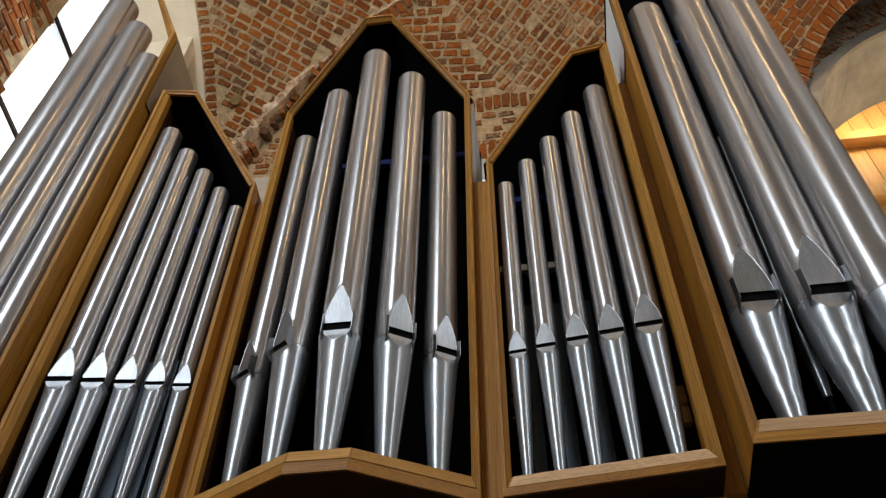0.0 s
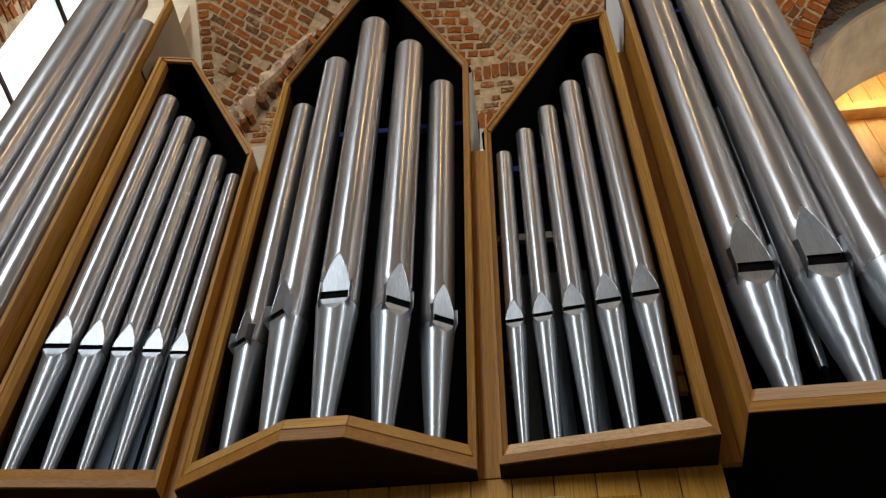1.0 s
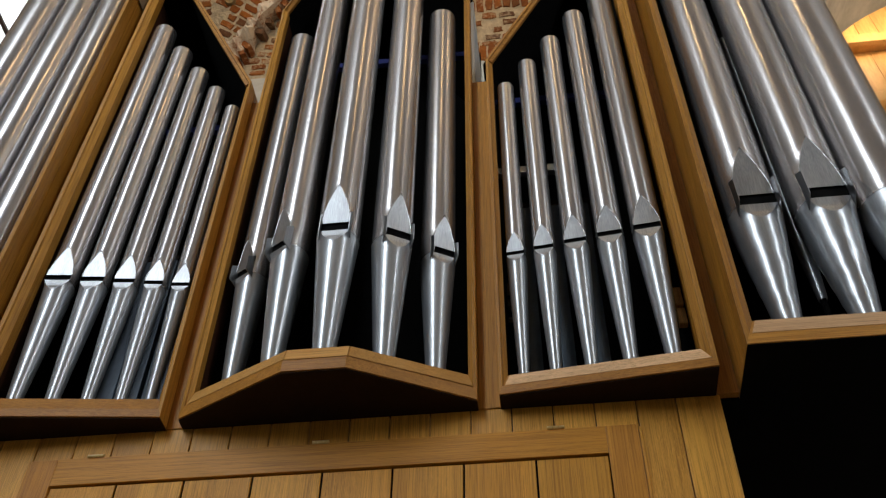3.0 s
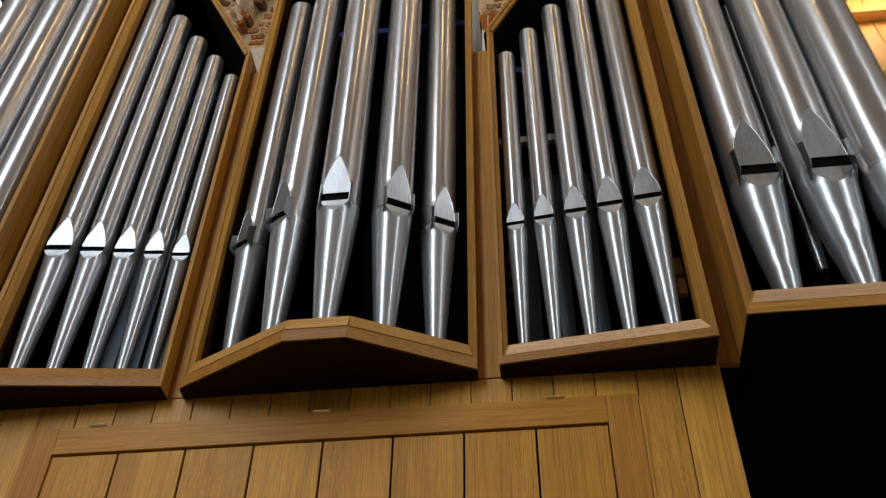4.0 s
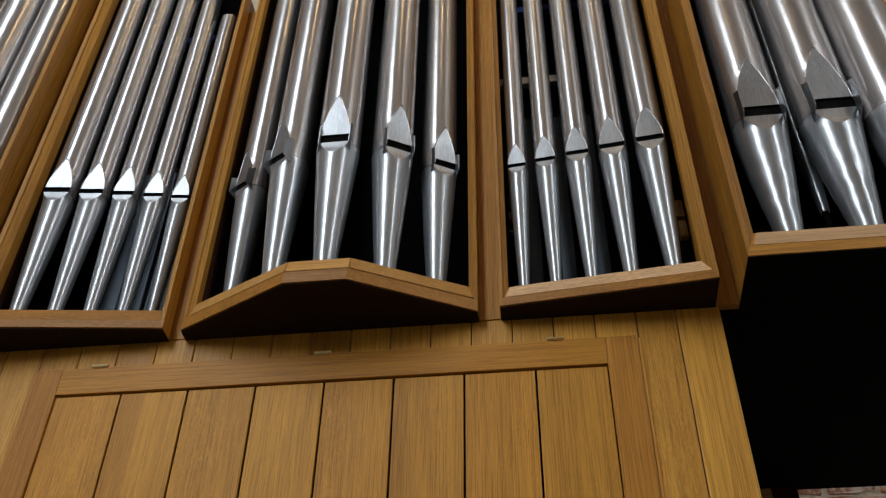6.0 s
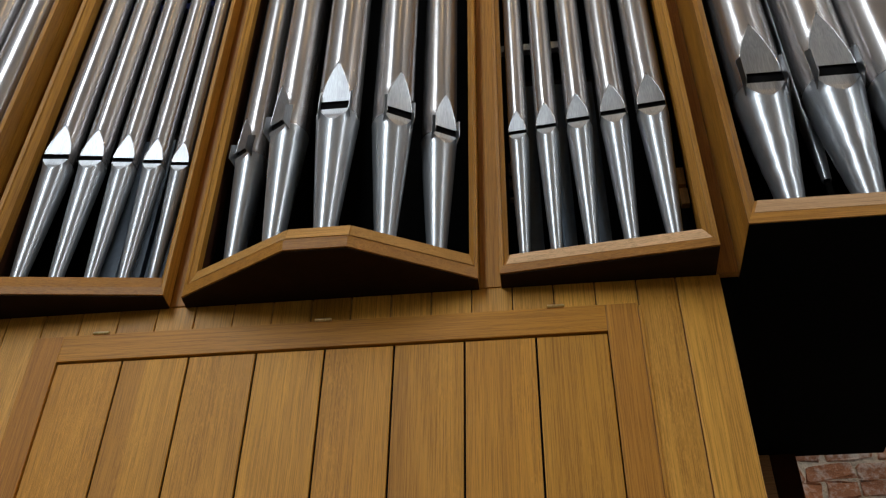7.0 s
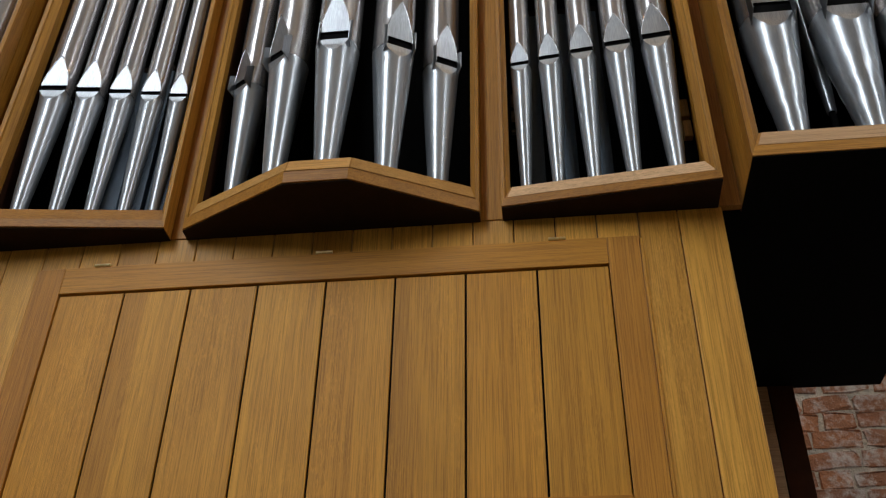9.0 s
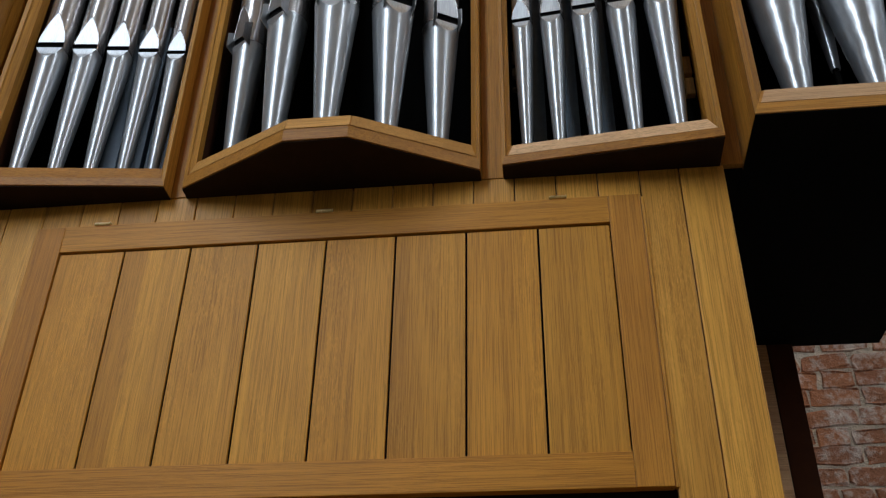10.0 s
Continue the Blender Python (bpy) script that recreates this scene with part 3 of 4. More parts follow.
def middle_tower():
    case = thing("middle_tower_case", pose(0, 0, 0), "three-sided oak tower case with a gabled top", "organ case")
    hx, tx, ey, ty = 0.3655, 0.076, 1.812, 1.662
    zb, ze, za = 1.428, 3.392, 3.885
    Q = lambda dx, y, z: (XC + dx, y, EYE + z)
    lo = [Q(-hx, ey, zb), Q(-tx, ty, zb), Q(tx, ty, zb), Q(hx, ey, zb)]
    li = [Q(-hx + 0.022, ey - 0.01, zb + TALL_RAIL), Q(-tx, ty + 0.004, zb + TALL_RAIL), Q(tx, ty + 0.004, zb + TALL_RAIL), Q(hx - 0.022, ey - 0.01, zb + TALL_RAIL)]
    for k in range(3):
        part("ledge_rail", frame_bar(lo[k], lo[k + 1], li[k], li[k + 1]), OAK_H, case)
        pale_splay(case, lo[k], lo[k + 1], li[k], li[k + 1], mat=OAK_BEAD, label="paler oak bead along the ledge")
    hi = [Q(-hx, ey, ze), Q(-tx * 0.75, ty, za), Q(tx * 0.75, ty, za), Q(hx, ey, ze)]
    hin = [Q(-hx + 0.022, ey - 0.01, ze - 0.012), Q(-tx * 0.70, ty + 0.004, za - 0.022), Q(tx * 0.70, ty + 0.004, za - 0.022), Q(hx - 0.022, ey - 0.01, ze - 0.012)]
    for k in range(3):
        part("top_rail", frame_bar(hi[k], hi[k + 1], hin[k], hin[k + 1], depth=0.03), OAK_H, case)
    for k in (0, 3):
        part("stile", frame_bar(lo[k], hi[k], li[k], hin[k], depth=0.045), OAK_V, case)
    # the ledge's underside has its shade as a dark colour
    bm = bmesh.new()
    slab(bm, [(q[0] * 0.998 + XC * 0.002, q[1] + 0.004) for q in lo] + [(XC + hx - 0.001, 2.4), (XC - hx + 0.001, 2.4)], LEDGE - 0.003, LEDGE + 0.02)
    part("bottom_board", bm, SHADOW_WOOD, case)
    for s in (-1, 1):
        x = XC + s * hx
        for za0, za1, mt in ((LEDGE, EYE + 2.82, OAK_V), (EYE + 2.8205, EYE + ze, PALE)):
            board(case, "cheek", (x, ey + 0.046, za0), (x, 2.4, za0), (x, 2.4, za1), (x, ey + 0.046, za1), thick=0.012 * s, mat=mt)
        x -= s * 0.014
        # shade just inside the stile, put into a dark red-brown
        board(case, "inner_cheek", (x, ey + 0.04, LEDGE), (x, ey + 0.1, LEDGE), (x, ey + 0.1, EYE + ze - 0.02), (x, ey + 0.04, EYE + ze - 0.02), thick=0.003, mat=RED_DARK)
        # near-black sheets carry the shade deep in the tower
        board(case, "lining", (x, ey + 0.101, LEDGE), (x, 2.4, LEDGE), (x, 2.4, EYE + ze - 0.02), (x, ey + 0.101, EYE + ze - 0.02), thick=0.003, mat=SHADE_BLACK)
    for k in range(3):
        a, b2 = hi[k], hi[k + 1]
        board(case, "roof_board", (a[0], a[1] + 0.028, a[2] - 0.008), (b2[0], b2[1] + 0.028, b2[2] - 0.008), (b2[0], 2.4, b2[2] - 0.008), (a[0], 2.4, a[2] - 0.008), thick=0.012, mat=SHADE_BLACK)
    part("back_board", boxed(XC - hx, XC + hx, 2.395, 2.41, LEDGE, EYE + za), SHADE_BLACK, case)


middle_tower()


def outer_tower(flip):
    X = (lambda x: mirror(x) + 0.052) if flip else (lambda x: x)
    case = thing("outer_tower_case", pose(0, 0, 0), "deep oak tower case jutting out over the brick wall", "organ case", "outer towers")
    ax, bx, fy = 0.465, 1.06, 1.677
    zb, zl, zt = 1.428, 4.0, 5.55 if flip else 5.2
    P = lambda x, z: (X(x), fy, EYE + z)
    o = [P(ax, zb), P(bx, zb), P(bx, zt), P(ax, zl)]
    i = [P(ax + STILE, zb + TALL_RAIL), P(bx - STILE, zb + TALL_RAIL), P(bx - STILE, zt - 0.04), P(ax + STILE, zl - 0.03)]
    for k, nm, mat in ((0, "bottom_rail", OAK_H), (2, "sloping_rail", OAK_H), (3, "stile", OAK_V)):
        j = (k + 1) % 4
        part(nm, frame_bar(o[k], o[j], i[k], i[j], flat=0.42 if k else 0.36), mat, case)
    if not flip:
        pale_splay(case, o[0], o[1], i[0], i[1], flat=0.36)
    # the tower's underside: its deep shade is put into a near-black colour
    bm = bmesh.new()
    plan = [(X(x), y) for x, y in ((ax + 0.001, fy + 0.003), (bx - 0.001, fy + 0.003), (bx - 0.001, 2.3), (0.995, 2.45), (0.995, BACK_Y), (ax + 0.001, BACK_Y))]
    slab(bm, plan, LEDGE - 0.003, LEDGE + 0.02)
    part("bottom_board", bm, SHADE_BLACK, case)
    for x, z, d in ((ax, zl, 1), (0.99, 4.2 if flip else zt, -1)):
        y0 = fy + 0.051 if x == ax else 1.875
        xx = X(x)
        sg = d * (-1 if flip else 1)
        board(case, "cheek", (xx, y0, LEDGE), (xx, BACK_Y, LEDGE), (xx, BACK_Y, EYE + z), (xx, y0, EYE + z), thick=0.012 * sg)
        if x == ax:
            # the grey-brown panel is the pale one with shade put into its colour
            pp = xx - sg * 0.006
            board(case, "pale_panel", (pp, fy + 0.035, EYE + 3.41), (pp, 2.6, EYE + 3.41), (pp, 2.6, EYE + z - 0.02), (pp, fy + 0.035, EYE + z - 0.02), thick=0.002, mat=GREIGE if flip else PALE, label="upper side panel, its shade put into the grey-brown" if flip else "pale upper side panel")
        # black boards inside stand in for the shade behind the great pipes
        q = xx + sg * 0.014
        board(case, "lining", (q, y0 + 0.02, LEDGE), (q, BACK_Y, LEDGE), (q, BACK_Y, EYE + z - 0.03), (q, y0 + 0.02, EYE + z - 0.03), thick=0.003, mat=SHADE_BLACK)
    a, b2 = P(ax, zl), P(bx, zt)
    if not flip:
        board(case, "roof_board", (a[0], a[1] + 0.04, a[2] - 0.008), (b2[0], b2[1] + 0.04, b2[2] - 0.008), (b2[0], BACK_Y, b2[2] - 0.008), (a[0], BACK_Y, a[2] - 0.008), thick=0.012, mat=SHADE_BLACK)
    board(case, "back_board", (X(ax), 2.35, LEDGE), (X(0.99), 2.35, LEDGE), (X(0.99), 2.35, EYE + zt - 0.2), (X(ax), 2.35, EYE + zl - 0.03), thick=0.01, mat=SHADE_BLACK)
    # filler board between this tower and the narrow field
    f = sorted((X(0.413), X(0.463))) if not flip else (-1.434, -1.413)
    part("filler_board", boxed(f[0], f[1], WALL_Y - 0.004, WALL_Y + 0.016, LEDGE, EYE + 3.41), OAK_V, case)
    # black board added below the filler, where there is only shade
    part("filler_base", boxed(f[0], f[1] + 0.0015, WALL_Y + 0.017, 2.78, LEDGE - 0.006, LEDGE + 0.002), SHADE_BLACK, case)


outer_tower(False)
outer_tower(True)

# posts between the middle tower and the narrow fields
for s in (0, 1):
    a, b2 = sorted((mirror(-0.1465), mirror(-0.0955))) if s else (-0.1465, -0.0955)
    post = tagged(part("case_post", boxed(a, b2, WALL_Y - 0.003, WALL_Y + 0.02, LEDGE, EYE + 2.82, 0.0015), OAK_V), "narrow oak post between two pipe fields", "post", "posts")

# ---- the church round the organ ----
WALL_BACK = 5.0
tagged(part("floor", boxed(-9.4, 9.4, -5.4, 7.4, -0.2, 0.0), FLOORSTONE), "worn stone church floor", "floor", kind="structure")
SPRING = 8.0
BAY_X, BAY_Y = -3.8, 4.05
CROWN = 2.3


def vault_point(u, t, lift=0.0):
    """u: along the wall; t: angle from the springing up to the crown."""
    c, s = math.cos(t), math.sin(t)
    n = Vector((0, -c / 5.0, -s / CROWN)).normalized()
    return Vector((u, 5.0 * c, EYE + SPRING + CROWN * s)) + n * lift, n


STEPS = 2000
ARC = [0.0]
for k in range(STEPS):
    t = 1.5 * (k + 0.5) / STEPS
    ARC.append(ARC[-1] + math.hypot(5 * math.sin(t), CROWN * math.cos(t)) * 1.5 / STEPS)


def vault_uv(u, v, lift=0.0):
    """The same by the length v of the vault's curve above the springing."""
    return vault_point(u, float(np.interp(v, ARC, np.linspace(0, 1.5, STEPS + 1))), lift)


def inside(poly, x, y):
    hit = False
    for (x0, y0), (x1, y1) in zip(poly, poly[1:] + poly[:1]):
        if (y0 > y) != (y1 > y) and x < (x1 - x0) * (y - y0) / (y1 - y0) + x0:
            hit = not hit
    return hit


# wall arch at the end of the bay: the vault stops there and the plastered wall shows
LUNETTE = [(2.80, -0.1), (2.86, 0.42), (2.94, 0.60), (3.05, 0.83), (3.22, 1.08), (3.41, 1.26), (3.62, 1.41), (4.2, 1.75), (5.2, 2.0), (6.6, 1.8), (7.4, -0.1)]
bm = bmesh.new()
vs = [k * 0.07 for k in range(45)]
us = [-3.14 + k * 0.07 for k in range(176)]
grid = [[bm.verts.new(vault_uv(u, v)[0]) for u in us] for v in vs]
for j in range(len(vs) - 1):
    for k in range(len(us) - 1):
        if not inside(LUNETTE, (us[k] + 0.035 - 5.1) / 1.05 + 5.1, (vs[j] + 0.035 - 0.5) / 1.09 + 0.5):
            bm.faces.new((grid[j][k], grid[j][k + 1], grid[j + 1][k + 1], grid[j + 1][k]))
bmesh.ops.delete(bm, geom=[v for v in bm.verts if not v.link_faces], context="VERTS")
vault = tagged(part("ceiling", bm, MORTAR, smooth=True), "old brick vault with lime mortar smeared over it", "vault", kind="structure")
bm = bmesh.new()
strip = [[bm.verts.new(vault_uv(u, v, 0.004)[0]) for u in (BAY_X, -3.5, -3.13)] for v in vs]
for a, b2 in zip(strip, strip[1:]):
    for k in range(2):
        bm.faces.new((a[k], a[k + 1], b2[k + 1], b2[k]))
tagged(part("ceiling_strip", bm, PLASTER, smooth=True), "cream plastered strip beside the brick web", "vault", kind="structure")
# unseen rest of the vault, added to close the place and be reflected
bm = bmesh.new()
t0 = float(np.interp(vs[-1], ARC, np.linspace(0, 1.5, STEPS + 1)))
rows = [[bm.verts.new(vault_point(u, t0 + (math.pi / 2 - t0) * k / 12)[0]) for u in (-9.2, -4, 0, 4, 9.2)] for k in range(13)]
rows.append([bm.verts.new((u, NAVE_Y + 0.001, EYE + 10.3)) for u in (-9.2, -4, 0, 4, 9.2)])
for j in range(13):
    for k in range(4):
        bm.faces.new((rows[j][k], rows[j][k + 1], rows[j + 1][k + 1], rows[j + 1][k]))
rows = [[bm.verts.new(vault_point(u, t0 * k / 6)[0]) for u in (-9.2, -6, -3.86)] for k in range(7)]
for j in range(6):
    for k in range(2):
        bm.faces.new((rows[j][k], rows[j][k + 1], rows[j + 1][k + 1], rows[j + 1][k]))
tagged(part("ceiling_nave", bm, VAULT_PLASTER, smooth=True), "unseen limewashed nave vault closing the place", "vault", kind="structure")


def arched_wall(name, x0, x1, y, thick, z0, z1, openings, mat, label):
    """An upright wall along x with round-headed openings (centre, half-width, sill, springing) right through it."""
    bm = bmesh.new()
    cuts = sorted({x0, x1, *[c - h for c, h, *_ in openings], *[c + h for c, h, *_ in openings]})
    for a, b2 in zip(cuts, cuts[1:]):
        mid = (a + b2) / 2
        op = next((o for o in openings if abs(mid - o[0]) < o[1]), None)
        if not op:
            box(bm, a, b2, y, y + thick, z0, z1)
            continue
        c, h, sill, spring = op
        if sill > z0:
            box(bm, a, b2, y, y + thick, z0, sill)
        n = 36
        for k in range(n):
            p, q = math.pi * (1 - k / n), math.pi * (1 - (k + 1) / n)
            xa, xb = c + h * math.cos(p), c + h * math.cos(q)
            za, zb = spring + h * math.sin(p), spring + h * math.sin(q)
            hexa(bm, [(xa, y, za), (xb, y, zb), (xb, y + thick, zb), (xa, y + thick, za), (xa, y, z1), (xb, y, z1), (xb, y + thick, z1), (xa, y + thick, z1)])
    bmesh.ops.remove_doubles(bm, verts=bm.verts, dist=0.0005)
    return tagged(part(name, bm, mat), label, "wall", kind="structure")


# wall behind the organ, open to a side room on one side, and the small bright window between the towers
ARCH = (5.225, 2.38, EYE + 3.0, EYE + 7.53)
LIGHT_SLIT = (-0.5, 0.42, EYE + 5.0, EYE + 7.65)
north = arched_wall("wall_north", -9.2, 9.2, WALL_BACK, 0.87, 0, 13.3, [ARCH, LIGHT_SLIT], ARCH_PLASTER, "old plastered wall behind the organ with a round arch")

bm = bmesh.new()
box(bm, -0.95, -0.05, 5.3, 5.31, EYE + 4.9, EYE + 8.2)
tagged(part("window_2", bm, GLASS), "bright leaded church window behind the organ", "window", kind="structure")

# arch ring on the wall, rough where the vault was broken away
bm = bmesh.new()
rng = random.Random(4)
for ring_r, depth, z_add in ((2.50, 0.05, 0.0),):
    n = 40
    prev = None
    for k in range(n + 1):
        a = math.pi * k / n
        jit = rng.uniform(-0.012, 0.012)
        row = [(ARCH[0] + q * math.cos(a), WALL_BACK - d, ARCH[3] + z_add + q * math.sin(a)) for q, d in ((ARCH[1] - 0.001, 0.0), (ARCH[1] - 0.001, depth), (ring_r + jit, depth), (ring_r + jit, 0.0))]
        row = [bm.verts.new(p) for p in row]
        if prev:
            for m in range(3):
                bm.faces.new((prev[m], prev[m + 1], row[m + 1], row[m]))
        prev = row
tagged(part("trim", bm, GREYPLASTER), "smooth plastered arch ring", "arch", kind="structure")

# boarded ceiling of the side room behind the arch
side = thing("wooden_ceiling", pose(0, 0, 0), "warm pine boarded ceiling seen through the arch", "wooden ceiling", kind="structure")
for k in range(24):
    x = 2.4 + k * 0.24
    part("board", boxed(x + 0.003, x + 0.237, 6.9, 6.93, EYE + 5.5, EYE + 11.65, 0.004), PINE, side)
for z in (EYE + 7.9, EYE + 9.1, EYE + 10.31):
    part("beam", boxed(2.4, 8.1, 6.74, 6.9, z, z + 0.17, 0.01), PINE, side)
tagged(part("wall_side_room", boxed(-9.2, 9.2, 7.0, 7.3, 0, 13.3), PLASTER), "plain plastered wall of the side room", "wall", kind="structure")
# two unseen lamps added in the side room to brighten boards and arch
d = bpy.data.lights.new("lamp_and_fill_light", "POINT")
d.energy, d.color, d.shadow_soft_size = 230, (1.0, 0.82, 0.58), 0.2
new("lamp_and_fill_light", d).location = (5.3, 6.5, EYE + 4.6)
d = bpy.data.lights.new("lamp_and_fill_light", "POINT")
d.energy, d.color, d.shadow_soft_size = 34, (1.0, 0.78, 0.50), 0.2
new("lamp_and_fill_light", d).location = (4.4, 6.25, EYE + 10.6)

# bay beside the organ: a brick side wall with a tall window, and a plastered pier at its end
WIN_Y0, WIN_Y1, WIN_Z0, WIN_Z1 = 3.06, 3.98, EYE + 2.0, EYE + 10.6
tagged(part("wall_bay", boxed(BAY_X - 0.3, -3.2, BAY_Y, BAY_Y + 0.14, 0, 13.2), PLASTER), "cream plastered pier beside the brick vault", "wall", kind="structure")
bm = bmesh.new()
box(bm, BAY_X - 0.3, BAY_X, 0.6, WIN_Y0, 0, 13.2)
box(bm, BAY_X - 0.3, BAY_X, WIN_Y0, WIN_Y1, 0, WIN_Z0)
box(bm, BAY_X - 0.3, BAY_X, WIN_Y0, WIN_Y1, WIN_Z1, 13.2)
box(bm, BAY_X - 0.3, BAY_X, WIN_Y1, BAY_Y - 0.001, 0, 13.2)
bay_wall = tagged(part("wall_bay_side", bm, MORTAR), "old brick side wall with a tall window", "wall", kind="structure")
win = thing("window_1", pose(0, 0, 0), "tall bright church window with thin dark glazing bars", "window", kind="structure")
part("pane", boxed(BAY_X - 0.106, BAY_X - 0.1, WIN_Y0 - 0.02, WIN_Y1 + 0.02, WIN_Z0, WIN_Z1), GLASS, win)
for k in range(6):
    z = EYE + 7.95 + (k - 4) * 1.38
    part("glazing_bar", boxed(BAY_X - 0.09, BAY_X - 0.06, WIN_Y0, WIN_Y1, z, z + 0.03), SHADOW_WOOD, win)

# unseen walls and roof, added to shut out the sky and fill reflections
tagged(part("roof_slab", boxed(-9.5, 9.5, -5.5, 7.4, 13.3, 13.5), NAVE_PLASTER), "unseen roof slab added to shut out the sky", "roof", kind="structure")
tagged(part("wall_east", boxed(9.2, 9.5, -5.3, 7.3, 0, 13.3), NAVE_PLASTER), "unseen plain plastered wall closing the place", "wall", kind="structure")
tagged(part("wall_west", boxed(-9.5, -9.2, -5.3, 7.3, 0, 13.3), NAVE_PLASTER), "unseen plain plastered wall closing the place", "wall", kind="structure")
arched_wall("wall_south", -9.2, 9.2, NAVE_Y - 0.4, 0.4, 0, 13.3, [(wx, ww / 2, WIN_LOW, top - ww / 2) for wx, ww, q, top in NAVE_WINDOWS], NAVE_PLASTER, "plastered nave wall with tall windows")
for k, (lx, ly, lz) in enumerate(LANTERNS):
    lamp = thing("pendant_lamp", pose(lx, ly, lz), "long warm glass pendant lamp on a thin rod", "lamp", "pendant lamps")
    bm = bmesh.new()
    bmesh.ops.create_cone(bm, cap_ends=True, segments=20, radius1=0.032, radius2=0.032, depth=1.3)
    bmesh.ops.translate(bm, vec=(0, 0, 0.65), verts=bm.verts)
    part("glass", bm, BULB, lamp, smooth=True)
    bm = bmesh.new()
    bmesh.ops.create_cone(bm, cap_ends=True, segments=20, radius1=0.06, radius2=0.02, depth=0.1)
    bmesh.ops.translate(bm, vec=(0, 0, 1.35), verts=bm.verts)
    part("cap", bm, SHADOW_WOOD, lamp)
    bm = bmesh.new()
    bmesh.ops.create_cone(bm, cap_ends=True, segments=8, radius1=0.008, radius2=0.008, depth=EYE + 10.3 - lz - 1.4)
    bmesh.ops.translate(bm, vec=(0, 0, 1.4 + (EYE + 10.3 - lz - 1.4) / 2), verts=bm.verts)
    part("rod", bm, SHADOW_WOOD, lamp)

# ---- inside the case: rails, wind trunks and inner pipes ----
def rail_thing(x0, x1, y, z0, z1, mat, label):
    bm = bmesh.new()
    sheet(bm, (x0, y, z0), (x1, y, z1), (x1, y, z1 + 0.03), (x0, y, z0 + 0.03), 0.02)
    return tagged(part("pipe_rail", bm, mat), label, "rail", "pipe rails")


rail_thing(-0.075, 0.385, 1.955, EYE + 2.80, EYE + 2.80, BLUE, "blue felted wooden rail behind the pipes")
rail_thing(XC - 0.33, XC + 0.33, 1.99, EYE + 3.19, EYE + 3.19, BLUE, "blue felted wooden rail behind the pipes")
rail_thing(mirror(0.385), mirror(-0.075), 1.955, EYE + 2.80, EYE + 2.80, BLUE, "blue felted wooden rail behind the pipes")
rail_thing(0.50, 0.93, 1.93, EYE + 3.82, EYE + 3.82, BLUE, "blue felted wooden rail behind the pipes")
rail_thing(-0.075, 0.12, 1.95, EYE + 2.41, EYE + 2.41, STEEL, "grey metal rail behind the pipes")


def wooden_pipe(x, y, w, z0, z1):
    ob = thing("wooden_pipe", pose(x, y, z0), "square blue-grey wooden organ pipe inside the case", "organ pipe", "wooden pipes inside the case")
    part("body", boxed(-w / 2, w / 2, 0, w, 0.0, z1 - z0, 0.002), BLUEGREY, ob)
    part("cap", boxed(-w / 2 - 0.003, w / 2 + 0.003, -0.003, w + 0.003, z1 - z0, z1 - z0 + 0.02, 0.002), SHADOW_WOOD, ob)


for x in (-0.002, 0.085, 0.175):
    wooden_pipe(x, 1.965, 0.036, LEDGE + 0.02, EYE + 2.28)
for x in (-1.035, -1.105, -1.175, -0.965):
    wooden_pipe(x, 1.95, 0.058, LEDGE + 0.02, EYE + 2.15)
wooden_pipe(-0.66, 2.05, 0.05, LEDGE + 0.02, EYE + 1.80)
inner = thing("organ_pipe", pose(0.733, 1.865, LEDGE + 0.02), "small tin pipe standing behind the great pipes", "organ pipe", "inner pipes")
bm = bmesh.new()
loft(bm, [ring(q, 0, z) for z, q in ((0.262, 0.011), (0.266, 0.0125), (0.44, 0.023), (0.46, 0.024), (1.5, 0.024))])
part("body", bm, FOOT_METAL, inner, smooth=True)
part("stand", boxed(-0.006, 0.006, -0.006, 0.006, 0.0, 0.275), SHADE_BLACK, inner)
for k, (z0, z1) in enumerate(((0.272, 0.327), (0.342, 0.402))):
    tagged(part("wooden_block", boxed(0.374, 0.396, 1.90, 1.92, LEDGE + z0, LEDGE + z1, 0.002), PINE), "small pale wooden block inside the case", "block", "wooden blocks")

# a round-headed tin pipe behind the tallest one of the second narrow field
dome = thing("organ_pipe", pose(-1.452, 1.95, LEDGE + 0.02), "small round-headed tin pipe behind the field", "organ pipe", "inner pipes")
bm = bmesh.new()
loft(bm, [ring(q, 0, z) for z, q in ((0.0, 0.008), (0.30, 0.026), (0.37, 0.030), (0.41, 0.029), (0.44, 0.025), (0.458, 0.017), (0.465, 0.006))])
part("body", bm, METAL, dome, smooth=True)
# tracker blocks beside the field's first pipe
for z0, z1, w in ((0.455, 0.492, 0.012), (0.40, 0.43, 0.010), (0.352, 0.36, 0.016)):
    tagged(part("wooden_block", boxed(-0.068, -0.068 + w, 1.925, 1.94, EYE + 1.428 + z0, EYE + 1.428 + z1, 0.002), GREIGE), "small grey wooden block inside the case", "block", "wooden blocks")

# supports under the outer tower; the paler one has light put into its colour
for a, b2, mat in ((0.622, 0.655, OAK_SILL), (0.6575, 0.732, RED_DARK)):
    tagged(part("support_post", boxed(a, b2, 2.76, 2.80, 0.0, LEDGE - 0.004, 0.002), mat), "upright oak post under the outer tower", "post", "support posts")

